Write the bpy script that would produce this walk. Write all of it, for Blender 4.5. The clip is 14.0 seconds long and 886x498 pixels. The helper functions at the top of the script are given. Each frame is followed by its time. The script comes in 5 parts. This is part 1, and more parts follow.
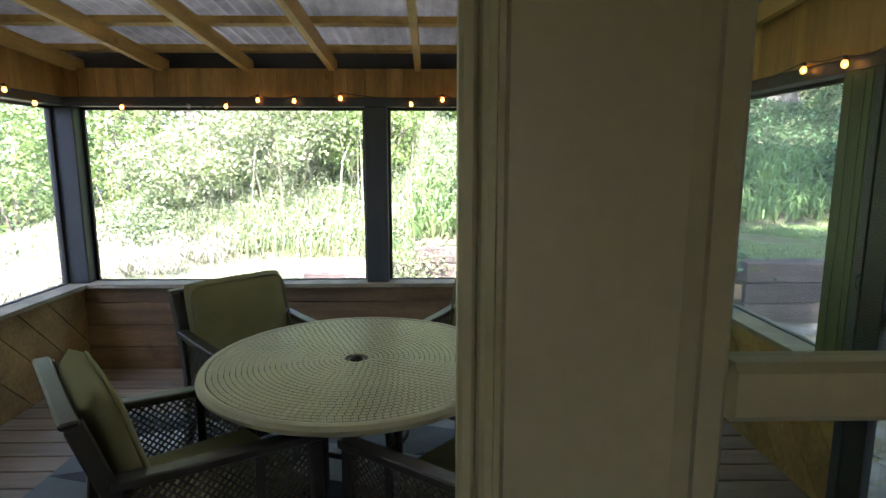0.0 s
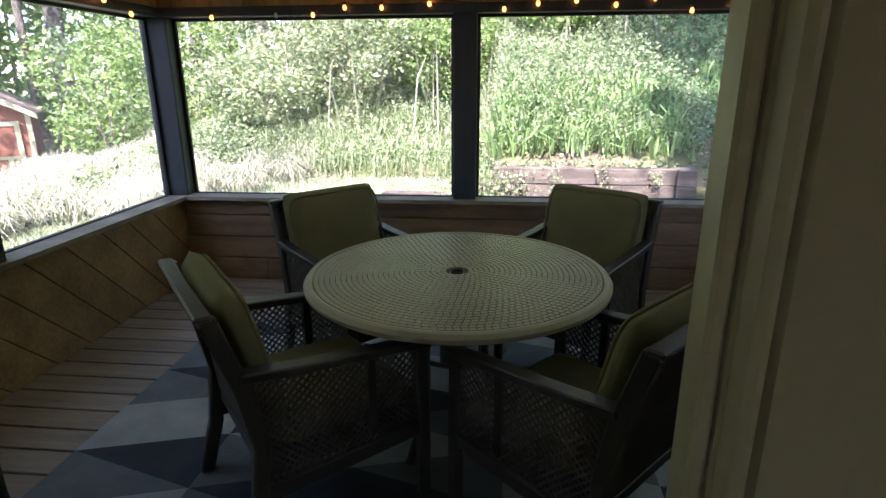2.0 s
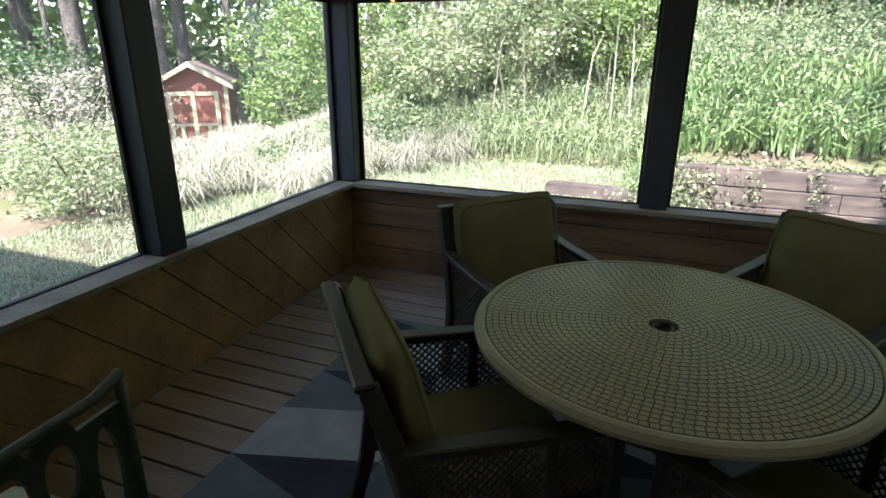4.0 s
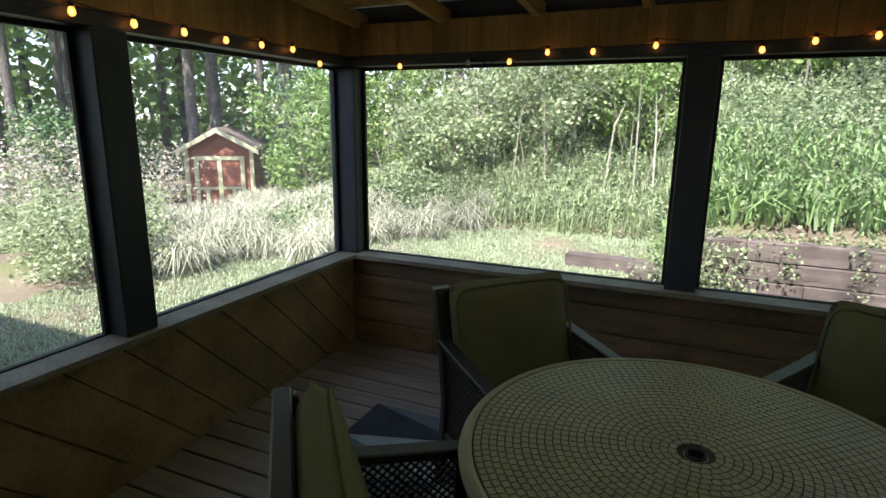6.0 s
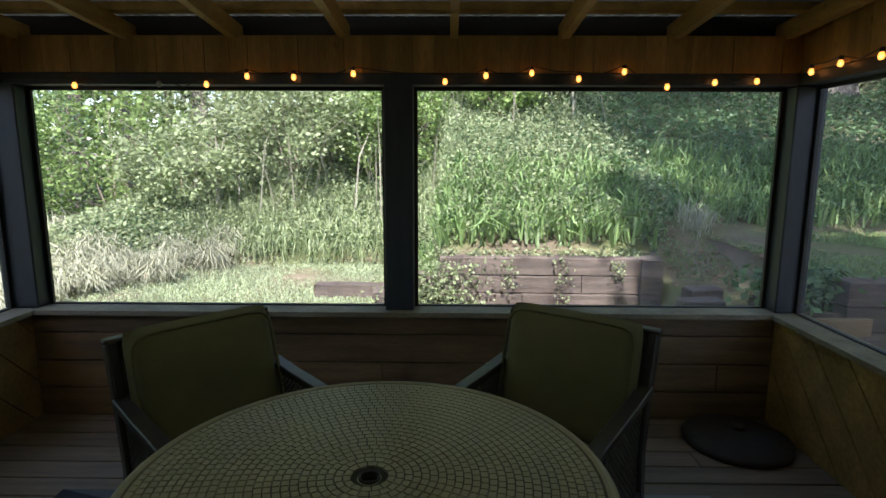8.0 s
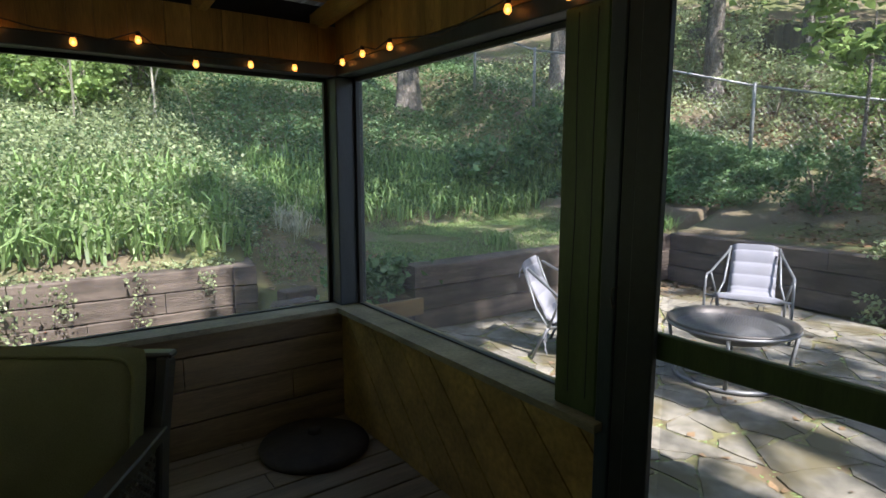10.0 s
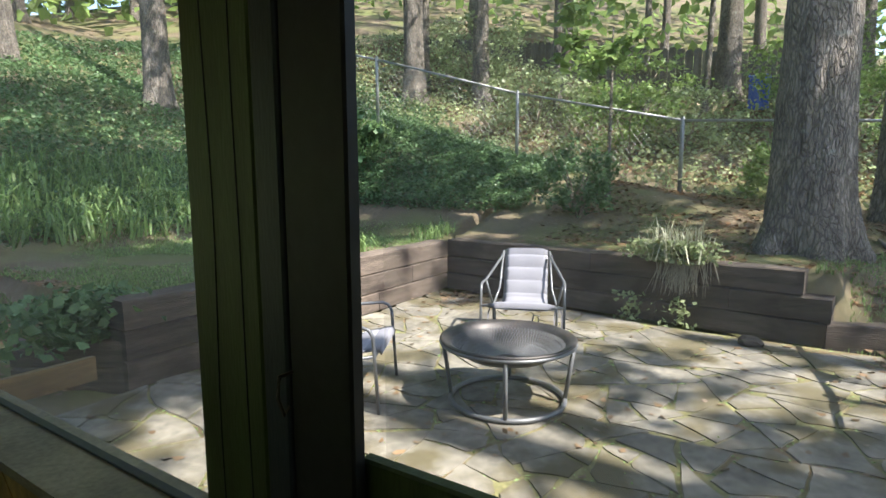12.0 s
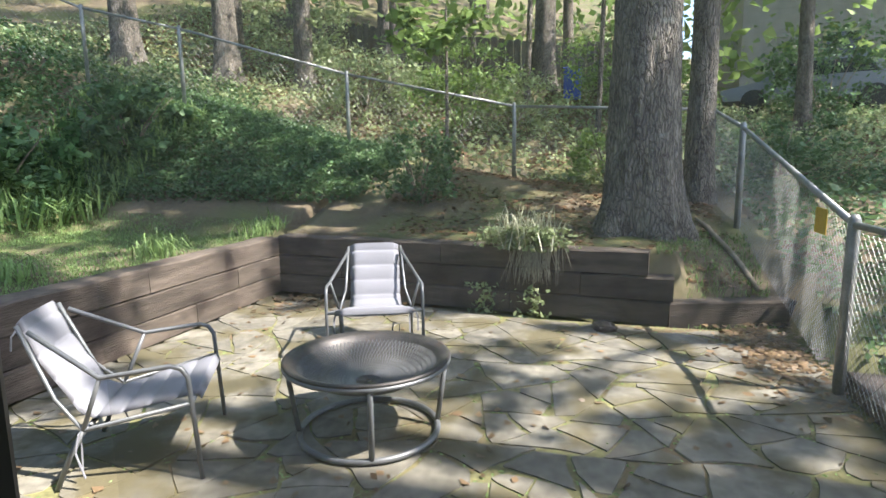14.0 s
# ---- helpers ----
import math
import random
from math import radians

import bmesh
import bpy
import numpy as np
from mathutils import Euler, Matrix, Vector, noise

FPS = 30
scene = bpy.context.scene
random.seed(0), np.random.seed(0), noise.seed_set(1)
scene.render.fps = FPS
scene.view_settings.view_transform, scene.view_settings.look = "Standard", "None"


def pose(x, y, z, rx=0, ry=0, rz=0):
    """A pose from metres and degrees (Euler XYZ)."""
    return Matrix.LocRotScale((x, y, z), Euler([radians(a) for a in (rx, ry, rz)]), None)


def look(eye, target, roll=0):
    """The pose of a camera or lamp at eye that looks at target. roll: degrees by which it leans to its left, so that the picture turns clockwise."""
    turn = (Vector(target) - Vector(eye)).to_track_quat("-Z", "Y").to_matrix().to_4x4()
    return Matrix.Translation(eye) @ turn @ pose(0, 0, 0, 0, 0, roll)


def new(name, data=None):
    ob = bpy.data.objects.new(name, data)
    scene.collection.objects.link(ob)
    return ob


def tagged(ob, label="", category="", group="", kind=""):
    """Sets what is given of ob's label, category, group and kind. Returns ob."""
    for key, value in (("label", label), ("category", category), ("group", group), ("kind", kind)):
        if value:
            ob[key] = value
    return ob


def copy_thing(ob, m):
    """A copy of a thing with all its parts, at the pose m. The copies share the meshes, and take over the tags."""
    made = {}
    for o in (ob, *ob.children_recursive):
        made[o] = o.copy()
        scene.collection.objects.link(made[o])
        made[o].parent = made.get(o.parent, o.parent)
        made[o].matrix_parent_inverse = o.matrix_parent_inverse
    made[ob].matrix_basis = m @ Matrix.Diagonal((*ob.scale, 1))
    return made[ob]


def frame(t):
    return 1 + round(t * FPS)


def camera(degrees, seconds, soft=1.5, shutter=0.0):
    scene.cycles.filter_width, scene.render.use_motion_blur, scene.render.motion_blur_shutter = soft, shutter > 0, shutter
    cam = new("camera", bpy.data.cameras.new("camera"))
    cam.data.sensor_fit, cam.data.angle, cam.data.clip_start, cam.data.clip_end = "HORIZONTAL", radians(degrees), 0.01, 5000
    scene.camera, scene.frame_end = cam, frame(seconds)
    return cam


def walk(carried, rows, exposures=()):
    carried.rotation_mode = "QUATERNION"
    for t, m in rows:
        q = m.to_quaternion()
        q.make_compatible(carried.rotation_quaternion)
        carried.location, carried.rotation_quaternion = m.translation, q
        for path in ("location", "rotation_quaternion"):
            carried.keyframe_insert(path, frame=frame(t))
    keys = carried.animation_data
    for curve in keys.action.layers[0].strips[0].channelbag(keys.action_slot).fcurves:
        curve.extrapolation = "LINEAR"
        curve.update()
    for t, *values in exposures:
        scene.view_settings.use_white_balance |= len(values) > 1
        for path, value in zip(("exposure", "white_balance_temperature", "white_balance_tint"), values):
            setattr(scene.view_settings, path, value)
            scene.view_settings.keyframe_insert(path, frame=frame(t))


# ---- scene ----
cam = camera(76.2, 14.0)
PATH = [
    (0, (1.461, 0.502, 1.507), (1.501, 2.476, 1.189), 0.0),
    (0.5, (1.409, 0.496, 1.475), (1.375, 2.463, 1.114), -0.1),
    (1, (1.376, 0.496, 1.461), (1.277, 2.442, 1.008), -0.2),
    (1.5, (1.352, 0.509, 1.458), (1.218, 2.434, 0.931), -0.2),
    (2, (1.316, 0.554, 1.45), (1.126, 2.459, 0.871), -0.3),
    (2.5, (1.252, 0.658, 1.452), (0.945, 2.53, 0.817), -0.5),
    (3, (1.186, 0.784, 1.482), (0.75, 2.622, 0.824), -0.2),
    (3.5, (1.143, 0.856, 1.52), (0.579, 2.657, 0.856), 0.1),
    (4, (1.091, 0.923, 1.53), (0.41, 2.684, 0.87), 0.2),
    (4.2, (1.062, 0.975, 1.53), (0.346, 2.723, 0.873), 0.2),
    (6.3, (1.102, 1.275, 1.528), (0.318, 3.069, 1.119), 0.8),
    (6.5, (1.138, 1.294, 1.529), (0.41, 3.116, 1.141), 0.8),
    (7, (1.209, 1.327, 1.528), (0.661, 3.218, 1.177), 1.0),
    (7.5, (1.282, 1.362, 1.511), (0.976, 3.311, 1.18), 0.6),
    (8, (1.352, 1.399, 1.49), (1.33, 3.372, 1.162), 0.2),
    (8.5, (1.431, 1.5, 1.448), (1.734, 3.449, 1.117), 0.0),
    (9, (1.527, 1.587, 1.428), (2.148, 3.460, 1.101), 0.1),
    (9.2, (1.572, 1.601, 1.422), (2.322, 3.428, 1.104), 0.0),
    (11.3, (2.347, 1.853, 1.357), (3.885, 3.103, 1.091), 0.1),
    (11.5, (2.417, 1.895, 1.355), (3.993, 3.099, 1.091), -0.1),
    (12, (2.624, 2.034, 1.332), (4.28, 3.126, 1.07), -0.2),
    (12.5, (2.794, 2.159, 1.319), (4.526, 3.126, 1.06), -0.3),
    (13, (2.941, 2.298, 1.317), (4.744, 3.123, 1.053), -0.4),
    (13.5, (3.038, 2.381, 1.318), (4.908, 3.031, 1.037), -0.6),
    (14, (3.129, 2.421, 1.294), (5.029, 2.97, 0.992), -0.7),
]
walk(cam, [(t, look(eye, target, roll)) for t, eye, target, roll in PATH],
     exposures=[(0, 3.48, 5900, 30), (0.6, 3.25, 5900, 32), (1.5, 2.9, 5900, 32), (2.5, 2.8, 5900, 31), (4.2, 2.42, 5900, 25), (6.3, 2.0, 6000, 21), (9.2, 1.8, 6050, 20),
                (11.3, 1.86, 6450, 13), (14, 1.94, 6550, 13)])
# ---- light ----
world = bpy.data.worlds.new("sky")
scene.world = world
world.use_nodes = True
SUN_DIR = Vector((-0.04, -0.78, 1.0)).normalized()      # towards the sun
wn = world.node_tree.nodes
sky = wn.new("ShaderNodeTexSky")
sky.sky_type, sky.sun_disc = "NISHITA", False
sky.sun_elevation = math.asin(SUN_DIR.z)
sky.sun_rotation = math.atan2(SUN_DIR.x, SUN_DIR.y)
world.node_tree.links.new(sky.outputs[0], wn["Background"].inputs[0])
wn["Background"].inputs[1].default_value = 0.135
sun = new("sun", bpy.data.lights.new("sun", "SUN"))
sun.data.energy, sun.data.angle, sun.data.color = 4.2, radians(0.6), (1.0, 0.95, 0.86)
sun.matrix_world = look(SUN_DIR * 30, (0, 0, 0))


# ---- materials ----
def mat(name, col, rough=0.6, metal=0.0, var=0.25, scale=3.0, bump=0.15, bscale=40.0, stretch=(1, 1, 1),
        rand=0.0, island=0.0, spec=0.5, stain=None, trans=0.0, crack=None):
    """Principled surface with broad and fine variation; rand varies from object to object, island from piece to piece."""
    m = bpy.data.materials.new(name)
    m.use_nodes = True
    nt, n = m.node_tree, m.node_tree.nodes
    b = n["Principled BSDF"]
    lk = nt.links.new
    tc, mp = n.new("ShaderNodeTexCoord"), n.new("ShaderNodeMapping")
    mp.inputs["Scale"].default_value = stretch
    lk(tc.outputs["Object"], mp.inputs["Vector"])
    big, fine = n.new("ShaderNodeTexNoise"), n.new("ShaderNodeTexNoise")
    big.inputs["Scale"].default_value, big.inputs["Detail"].default_value = scale, 5
    fine.inputs["Scale"].default_value, fine.inputs["Detail"].default_value = bscale, 3
    lk(mp.outputs[0], big.inputs["Vector"]), lk(mp.outputs[0], fine.inputs["Vector"])
    ramp = n.new("ShaderNodeMapRange")
    ramp.inputs[1].default_value, ramp.inputs[2].default_value = 0.3, 0.7
    ramp.inputs[3].default_value, ramp.inputs[4].default_value = 1 - var, 1 + var
    lk(big.outputs["Fac"], ramp.inputs[0])
    ramp2 = n.new("ShaderNodeMapRange")
    ramp2.inputs[1].default_value, ramp2.inputs[2].default_value = 0.3, 0.7
    ramp2.inputs[3].default_value, ramp2.inputs[4].default_value = 1 - var * 0.6, 1 + var * 0.6
    lk(fine.outputs["Fac"], ramp2.inputs[0])
    mul = n.new("ShaderNodeMath")
    mul.operation = "MULTIPLY"
    lk(ramp.outputs[0], mul.inputs[0]), lk(ramp2.outputs[0], mul.inputs[1])
    val = mul.outputs[0]
    for amount, node, out in ((rand, "ShaderNodeObjectInfo", "Random"), (island, "ShaderNodeNewGeometry", "Random Per Island")):
        if amount:
            src, mr, m2 = n.new(node), n.new("ShaderNodeMapRange"), n.new("ShaderNodeMath")
            mr.inputs[3].default_value, mr.inputs[4].default_value = 1 - amount, 1 + amount
            m2.operation = "MULTIPLY"
            lk(src.outputs[out], mr.inputs[0]), lk(mr.outputs[0], m2.inputs[0]), lk(val, m2.inputs[1])
            val = m2.outputs[0]
    height_out = fine.outputs["Fac"]
    if crack:
        vo, cm, vr, m3, m4 = n.new("ShaderNodeTexVoronoi"), n.new("ShaderNodeMapping"), n.new("ShaderNodeMapRange"), n.new("ShaderNodeMath"), n.new("ShaderNodeMath")
        vo.feature = "DISTANCE_TO_EDGE"
        vo.inputs["Scale"].default_value = crack[0]
        cm.inputs["Scale"].default_value = (1, 1, crack[1])
        wob, add = n.new("ShaderNodeMixRGB"), n.new("ShaderNodeVectorMath")
        wob.inputs[0].default_value = 0.12
        lk(tc.outputs["Object"], cm.inputs["Vector"]), lk(cm.outputs[0], wob.inputs[1]), lk(big.outputs["Color"], wob.inputs[2]), lk(wob.outputs[0], vo.inputs["Vector"])
        vr.inputs[1].default_value, vr.inputs[2].default_value, vr.inputs[3].default_value, vr.inputs[4].default_value = 0.0, 0.2, 0.5, 1.08
        m3.operation = m4.operation = "MULTIPLY"
        lk(vo.outputs["Distance"], vr.inputs[0]), lk(vr.outputs[0], m3.inputs[0]), lk(val, m3.inputs[1])
        lk(vr.outputs[0], m4.inputs[0]), lk(ramp2.outputs[0], m4.inputs[1])
        val, height_out = m3.outputs[0], m4.outputs[0]
    vm = n.new("ShaderNodeVectorMath")
    vm.operation = "SCALE"
    vm.inputs[0].default_value = col
    lk(val, vm.inputs["Scale"])
    out = vm.outputs[0]
    if stain:
        sc, ssc, lo, hi = stain
        sn, sr, mx = n.new("ShaderNodeTexNoise"), n.new("ShaderNodeMapRange"), n.new("ShaderNodeMix")
        mx.data_type = "RGBA"
        sn.inputs["Scale"].default_value, sn.inputs["Detail"].default_value = ssc, 6
        sr.inputs[1].default_value, sr.inputs[2].default_value = lo, hi
        lk(tc.outputs["Object"], sn.inputs["Vector"]), lk(sn.outputs["Fac"], sr.inputs[0])
        lk(sr.outputs[0], mx.inputs["Factor"]), lk(out, mx.inputs["A"])
        mx.inputs["B"].default_value = (*sc, 1)
        out = mx.outputs["Result"]
    lk(out, b.inputs["Base Color"])
    b.inputs["Roughness"].default_value, b.inputs["Metallic"].default_value = rough, metal
    b.inputs["Specular IOR Level"].default_value = spec
    if bump:
        bp = n.new("ShaderNodeBump")
        bp.inputs["Strength"].default_value, bp.inputs["Distance"].default_value = bump, 0.03 if crack else 0.01
        lk(height_out, bp.inputs["Height"]), lk(bp.outputs[0], b.inputs["Normal"])
    if trans:
        tr, mix = n.new("ShaderNodeBsdfTranslucent"), n.new("ShaderNodeMixShader")
        mix.inputs[0].default_value = trans
        lk(out, tr.inputs[0]), lk(b.outputs[0], mix.inputs[1]), lk(tr.outputs[0], mix.inputs[2])
        lk(mix.outputs[0], n["Material Output"].inputs[0])
    return m


def glow(name, col, strength):
    m = bpy.data.materials.new(name)
    m.use_nodes = True
    b = m.node_tree.nodes["Principled BSDF"]
    b.inputs["Base Color"].default_value = (*col, 1)
    b.inputs["Emission Color"].default_value, b.inputs["Emission Strength"].default_value = (*col, 1), strength
    return m


def bulb_glass():
    """Thin amber glass that glows faintly round its filament."""
    m = bpy.data.materials.new("amber_bulb")
    m.use_nodes = True
    n, lk = m.node_tree.nodes, m.node_tree.links.new
    t, mix, b = n.new("ShaderNodeBsdfTransparent"), n.new("ShaderNodeMixShader"), n["Principled BSDF"]
    t.inputs[0].default_value, mix.inputs[0].default_value = (1.0, 0.8, 0.5, 1), 0.5
    b.inputs["Base Color"].default_value, b.inputs["Roughness"].default_value = (0.5, 0.25, 0.08, 1), 0.1
    b.inputs["Emission Color"].default_value, b.inputs["Emission Strength"].default_value = (1.0, 0.40, 0.07, 1), 0.8
    lk(t.outputs[0], mix.inputs[1]), lk(b.outputs[0], mix.inputs[2]), lk(mix.outputs[0], n["Material Output"].inputs[0])
    return m


def screen_cloth():
    """Fine insect mesh: mostly open, the threads a dull grey."""
    m = bpy.data.materials.new("screen_mesh")
    m.use_nodes = True
    n, lk = m.node_tree.nodes, m.node_tree.links.new
    t, mix = n.new("ShaderNodeBsdfTransparent"), n.new("ShaderNodeMixShader")
    b = n["Principled BSDF"]
    b.inputs["Base Color"].default_value, b.inputs["Roughness"].default_value = (0.48, 0.49, 0.49, 1), 0.7
    noise_tex, mr, tc = n.new("ShaderNodeTexNoise"), n.new("ShaderNodeMapRange"), n.new("ShaderNodeTexCoord")
    noise_tex.inputs["Scale"].default_value = 2.5
    mr.inputs[1].default_value, mr.inputs[2].default_value, mr.inputs[3].default_value, mr.inputs[4].default_value = 0.3, 0.7, 0.16, 0.21
    lk(tc.outputs["Object"], noise_tex.inputs["Vector"]), lk(noise_tex.outputs["Fac"], mr.inputs[0]), lk(mr.outputs[0], mix.inputs[0])
    thread, lit = n.new("ShaderNodeMixShader"), n.new("ShaderNodeBsdfTranslucent")
    lit.inputs[0].default_value, thread.inputs[0].default_value = (0.48, 0.49, 0.49, 1), 0.5
    lk(b.outputs[0], thread.inputs[1]), lk(lit.outputs[0], thread.inputs[2])
    lk(t.outputs[0], mix.inputs[1]), lk(thread.outputs[0], mix.inputs[2]), lk(mix.outputs[0], n["Material Output"].inputs[0])
    return m


def clear_glass():
    m = bpy.data.materials.new("window_glass")
    m.use_nodes = True
    n, lk = m.node_tree.nodes, m.node_tree.links.new
    t, g, mix = n.new("ShaderNodeBsdfTransparent"), n.new("ShaderNodeBsdfGlossy"), n.new("ShaderNodeMixShader")
    mix.inputs[0].default_value = 0.05
    g.inputs["Roughness"].default_value = 0.01
    t.inputs[0].default_value = (0.9, 0.95, 0.92, 1)
    lk(t.outputs[0], mix.inputs[1]), lk(g.outputs[0], mix.inputs[2])
    lk(mix.outputs[0], n["Material Output"].inputs[0])
    return m


M = {
    "deck": mat("deck_board", (0.228, 0.174, 0.100), 0.62, var=0.22, scale=2.5, bump=0.25, bscale=22, stretch=(0.6, 7, 7), rand=0.12),
    "plank_h": mat("cedar_plank", (0.215, 0.138, 0.062), 0.6, var=0.3, scale=2.2, bump=0.3, bscale=25, stretch=(0.7, 6, 8), rand=0.18, stain=((0.10, 0.045, 0.02), 3.0, 0.62, 0.8)),
    "plank_l": mat("diagonal_plank", (0.29, 0.185, 0.066), 0.6, var=0.3, scale=2.0, bump=0.3, bscale=18, stretch=(3, 2.2, 2.2), rand=0.15, stain=((0.11, 0.05, 0.02), 5.0, 0.64, 0.8)),
    # lit copy of the diagonal plank: warm light on the east wall is in the colour
    "plank_r": mat("warm_lit_plank", (0.36, 0.225, 0.060), 0.55, var=0.38, scale=2.0, bump=0.3, bscale=18, stretch=(3, 2.2, 2.2), rand=0.15, stain=((0.13, 0.06, 0.02), 5.0, 0.66, 0.8)),
    "frieze": mat("frieze_board", (0.36, 0.212, 0.05), 0.55, var=0.28, scale=2.2, bump=0.2, bscale=25, stretch=(7, 7, 0.8), rand=0.2, stain=((0.16, 0.065, 0.02), 9.0, 0.68, 0.78)),
    "rafter": mat("rafter_wood", (0.42, 0.27, 0.062), 0.55, var=0.25, scale=2.2, bump=0.2, bscale=24, stretch=(6, 0.8, 6), rand=0.12, stain=((0.2, 0.09, 0.03), 7.0, 0.68, 0.78)),
    "cap": mat("weathered_cap", (0.27, 0.228, 0.145), 0.7, var=0.25, scale=3, bump=0.3, bscale=30, stretch=(2, 2, 6), rand=0.1),
    "post": mat("slate_paint", (0.032, 0.043, 0.050), 0.45, var=0.18, scale=4, bump=0.12, bscale=45, stretch=(5, 5, 0.8)),
    # dark paint greened, so that the colour carries the warm indoor light
    "green": mat("green_cast_paint", (0.062, 0.09, 0.028), 0.5, var=0.2, scale=4, bump=0.15, bscale=40, stretch=(5, 5, 0.7)),
    "black": mat("dark_trim", (0.019, 0.021, 0.020), 0.5, var=0.2, scale=5, bump=0.1),
    "white": mat("white_trim", (0.45, 0.44, 0.265), 0.4, var=0.05, scale=3, bump=0.04, bscale=50),
    "metalroof": mat("galvanised_sheet", (0.2, 0.2, 0.185), 0.45, metal=0.75, var=0.3, scale=2.5, bump=0.05, bscale=12),
    "clearroof": mat("translucent_sheet", (0.28, 0.30, 0.26), 0.4, var=0.3, scale=2, bump=0.05, bscale=15, trans=0.28),
    "subfloor": mat("under_deck", (0.03, 0.024, 0.02), 0.9),
    "siding": mat("house_siding", (0.42, 0.40, 0.34), 0.7, var=0.15),
    "frame": mat("chair_frame", (0.05, 0.046, 0.038), 0.38, var=0.2, scale=6, bump=0.08),
    "weave": mat("dark_weave", (0.095, 0.086, 0.068), 0.5, var=0.3, scale=12, bump=0.2, bscale=90),
    "cushion": mat("olive_cushion", (0.195, 0.185, 0.085), 0.9, var=0.14, scale=4, bump=0.3, bscale=260, spec=0.2),
    "table": mat("tan_tabletop", (0.37, 0.345, 0.20), 0.36, var=0.08, scale=5, bump=0.05, bscale=70),
    "grout": mat("tabletop_recess", (0.035, 0.032, 0.018), 0.6, var=0.2),
    "rug_dark": mat("rug_charcoal", (0.052, 0.054, 0.055), 0.95, var=0.2, scale=6, bump=0.5, bscale=220, spec=0.1),
    "rug_mid": mat("rug_blue_grey", (0.14, 0.15, 0.132), 0.95, var=0.15, scale=6, bump=0.5, bscale=220, spec=0.1),
    "rug_light": mat("rug_pale_grey", (0.31, 0.32, 0.265), 0.95, var=0.15, scale=6, bump=0.5, bscale=220, spec=0.1),
    "screen": screen_cloth(),
    "glass": clear_glass(),
    "bulb": bulb_glass(),
    "filament": glow("hot_filament", (1.0, 0.52, 0.17), 1.9),
    "deadbulb": mat("clear_bulb", (0.5, 0.5, 0.45), 0.1, var=0.05, bump=0),
    "cable": mat("string_cable", (0.05, 0.04, 0.03), 0.6, var=0.1),
    "galv": mat("galvanised_pipe", (0.30, 0.31, 0.31), 0.5, metal=0.5, var=0.2, scale=8, bump=0.05),
    "greytube": mat("grey_tube", (0.16, 0.17, 0.18), 0.4, metal=0.3, var=0.12, scale=8, bump=0.04),
    "pad": mat("pale_grey_pad", (0.245, 0.25, 0.28), 0.85, var=0.08, scale=5, bump=0.25, bscale=200, spec=0.2),
    "iron": mat("fire_pit_iron", (0.075, 0.07, 0.068), 0.5, metal=0.5, var=0.3, scale=8, bump=0.2, bscale=60, stain=((0.10, 0.06, 0.04), 6.0, 0.6, 0.75)),
    "tie": mat("weathered_tie", (0.100, 0.080, 0.064), 0.9, var=0.4, scale=2.0, bump=0.8, bscale=14, stretch=(0.9, 0.9, 9), rand=0.25, stain=((0.045, 0.032, 0.026), 3.0, 0.5, 0.7)),
    "stone": mat("flagstone", (0.19, 0.178, 0.145), 0.88, var=0.3, scale=4, bump=0.8, bscale=16, rand=0.16, stain=((0.115, 0.100, 0.056), 2.3, 0.48, 0.60)),
    "bark": mat("oak_bark", (0.22, 0.195, 0.165), 0.95, var=0.4, scale=3.5, bump=1.0, bscale=26, stretch=(2, 2, 0.8), stain=((0.27, 0.28, 0.24), 6.0, 0.66, 0.74), crack=(34.0, 0.26)),
    "twig": mat("twig_bark", (0.21, 0.175, 0.13), 0.9, var=0.3, scale=6, bump=0.4),
    "shed_red": mat("shed_red", (0.20, 0.075, 0.042), 0.7, var=0.2, scale=3, bump=0.2),
    "shed_roof": mat("shed_shingle", (0.17, 0.13, 0.10), 0.9, var=0.3, scale=8, bump=0.5),
    "fenceboard": mat("old_fence_board", (0.13, 0.12, 0.10), 0.9, var=0.3, scale=3, bump=0.3, stretch=(4, 4, 0.6), rand=0.2),
    "bluebin": mat("blue_plastic", (0.06, 0.12, 0.52), 0.4, var=0.1),
    "yellow": mat("yellow_plate", (0.6, 0.40, 0.04), 0.5, var=0.1),
    "umbrella_base": mat("dark_cast_base", (0.045, 0.037, 0.027), 0.9, var=0.2, scale=9, bump=0.2),
    "bronze": mat("bronze_aluminium", (0.075, 0.088, 0.062), 0.45, metal=0.3, var=0.25, scale=8, bump=0.15),
    "house2": mat("pale_siding", (0.30, 0.30, 0.30), 0.7, var=0.1),
    "carpaint": mat("silver_car", (0.20, 0.22, 0.26), 0.3, metal=0.4, var=0.05, bump=0),
    "carglass": mat("car_window", (0.02, 0.025, 0.03), 0.1, var=0.05, bump=0),
    "red": mat("tail_red", (0.5, 0.03, 0.03), 0.3, var=0.05, bump=0),
}


def leafmat(name, col, island=0.35, trans=0.35, var=0.2):
    return mat(name, col, 0.45, var=var, scale=0.5, bump=0, island=island, trans=trans, spec=0.35)


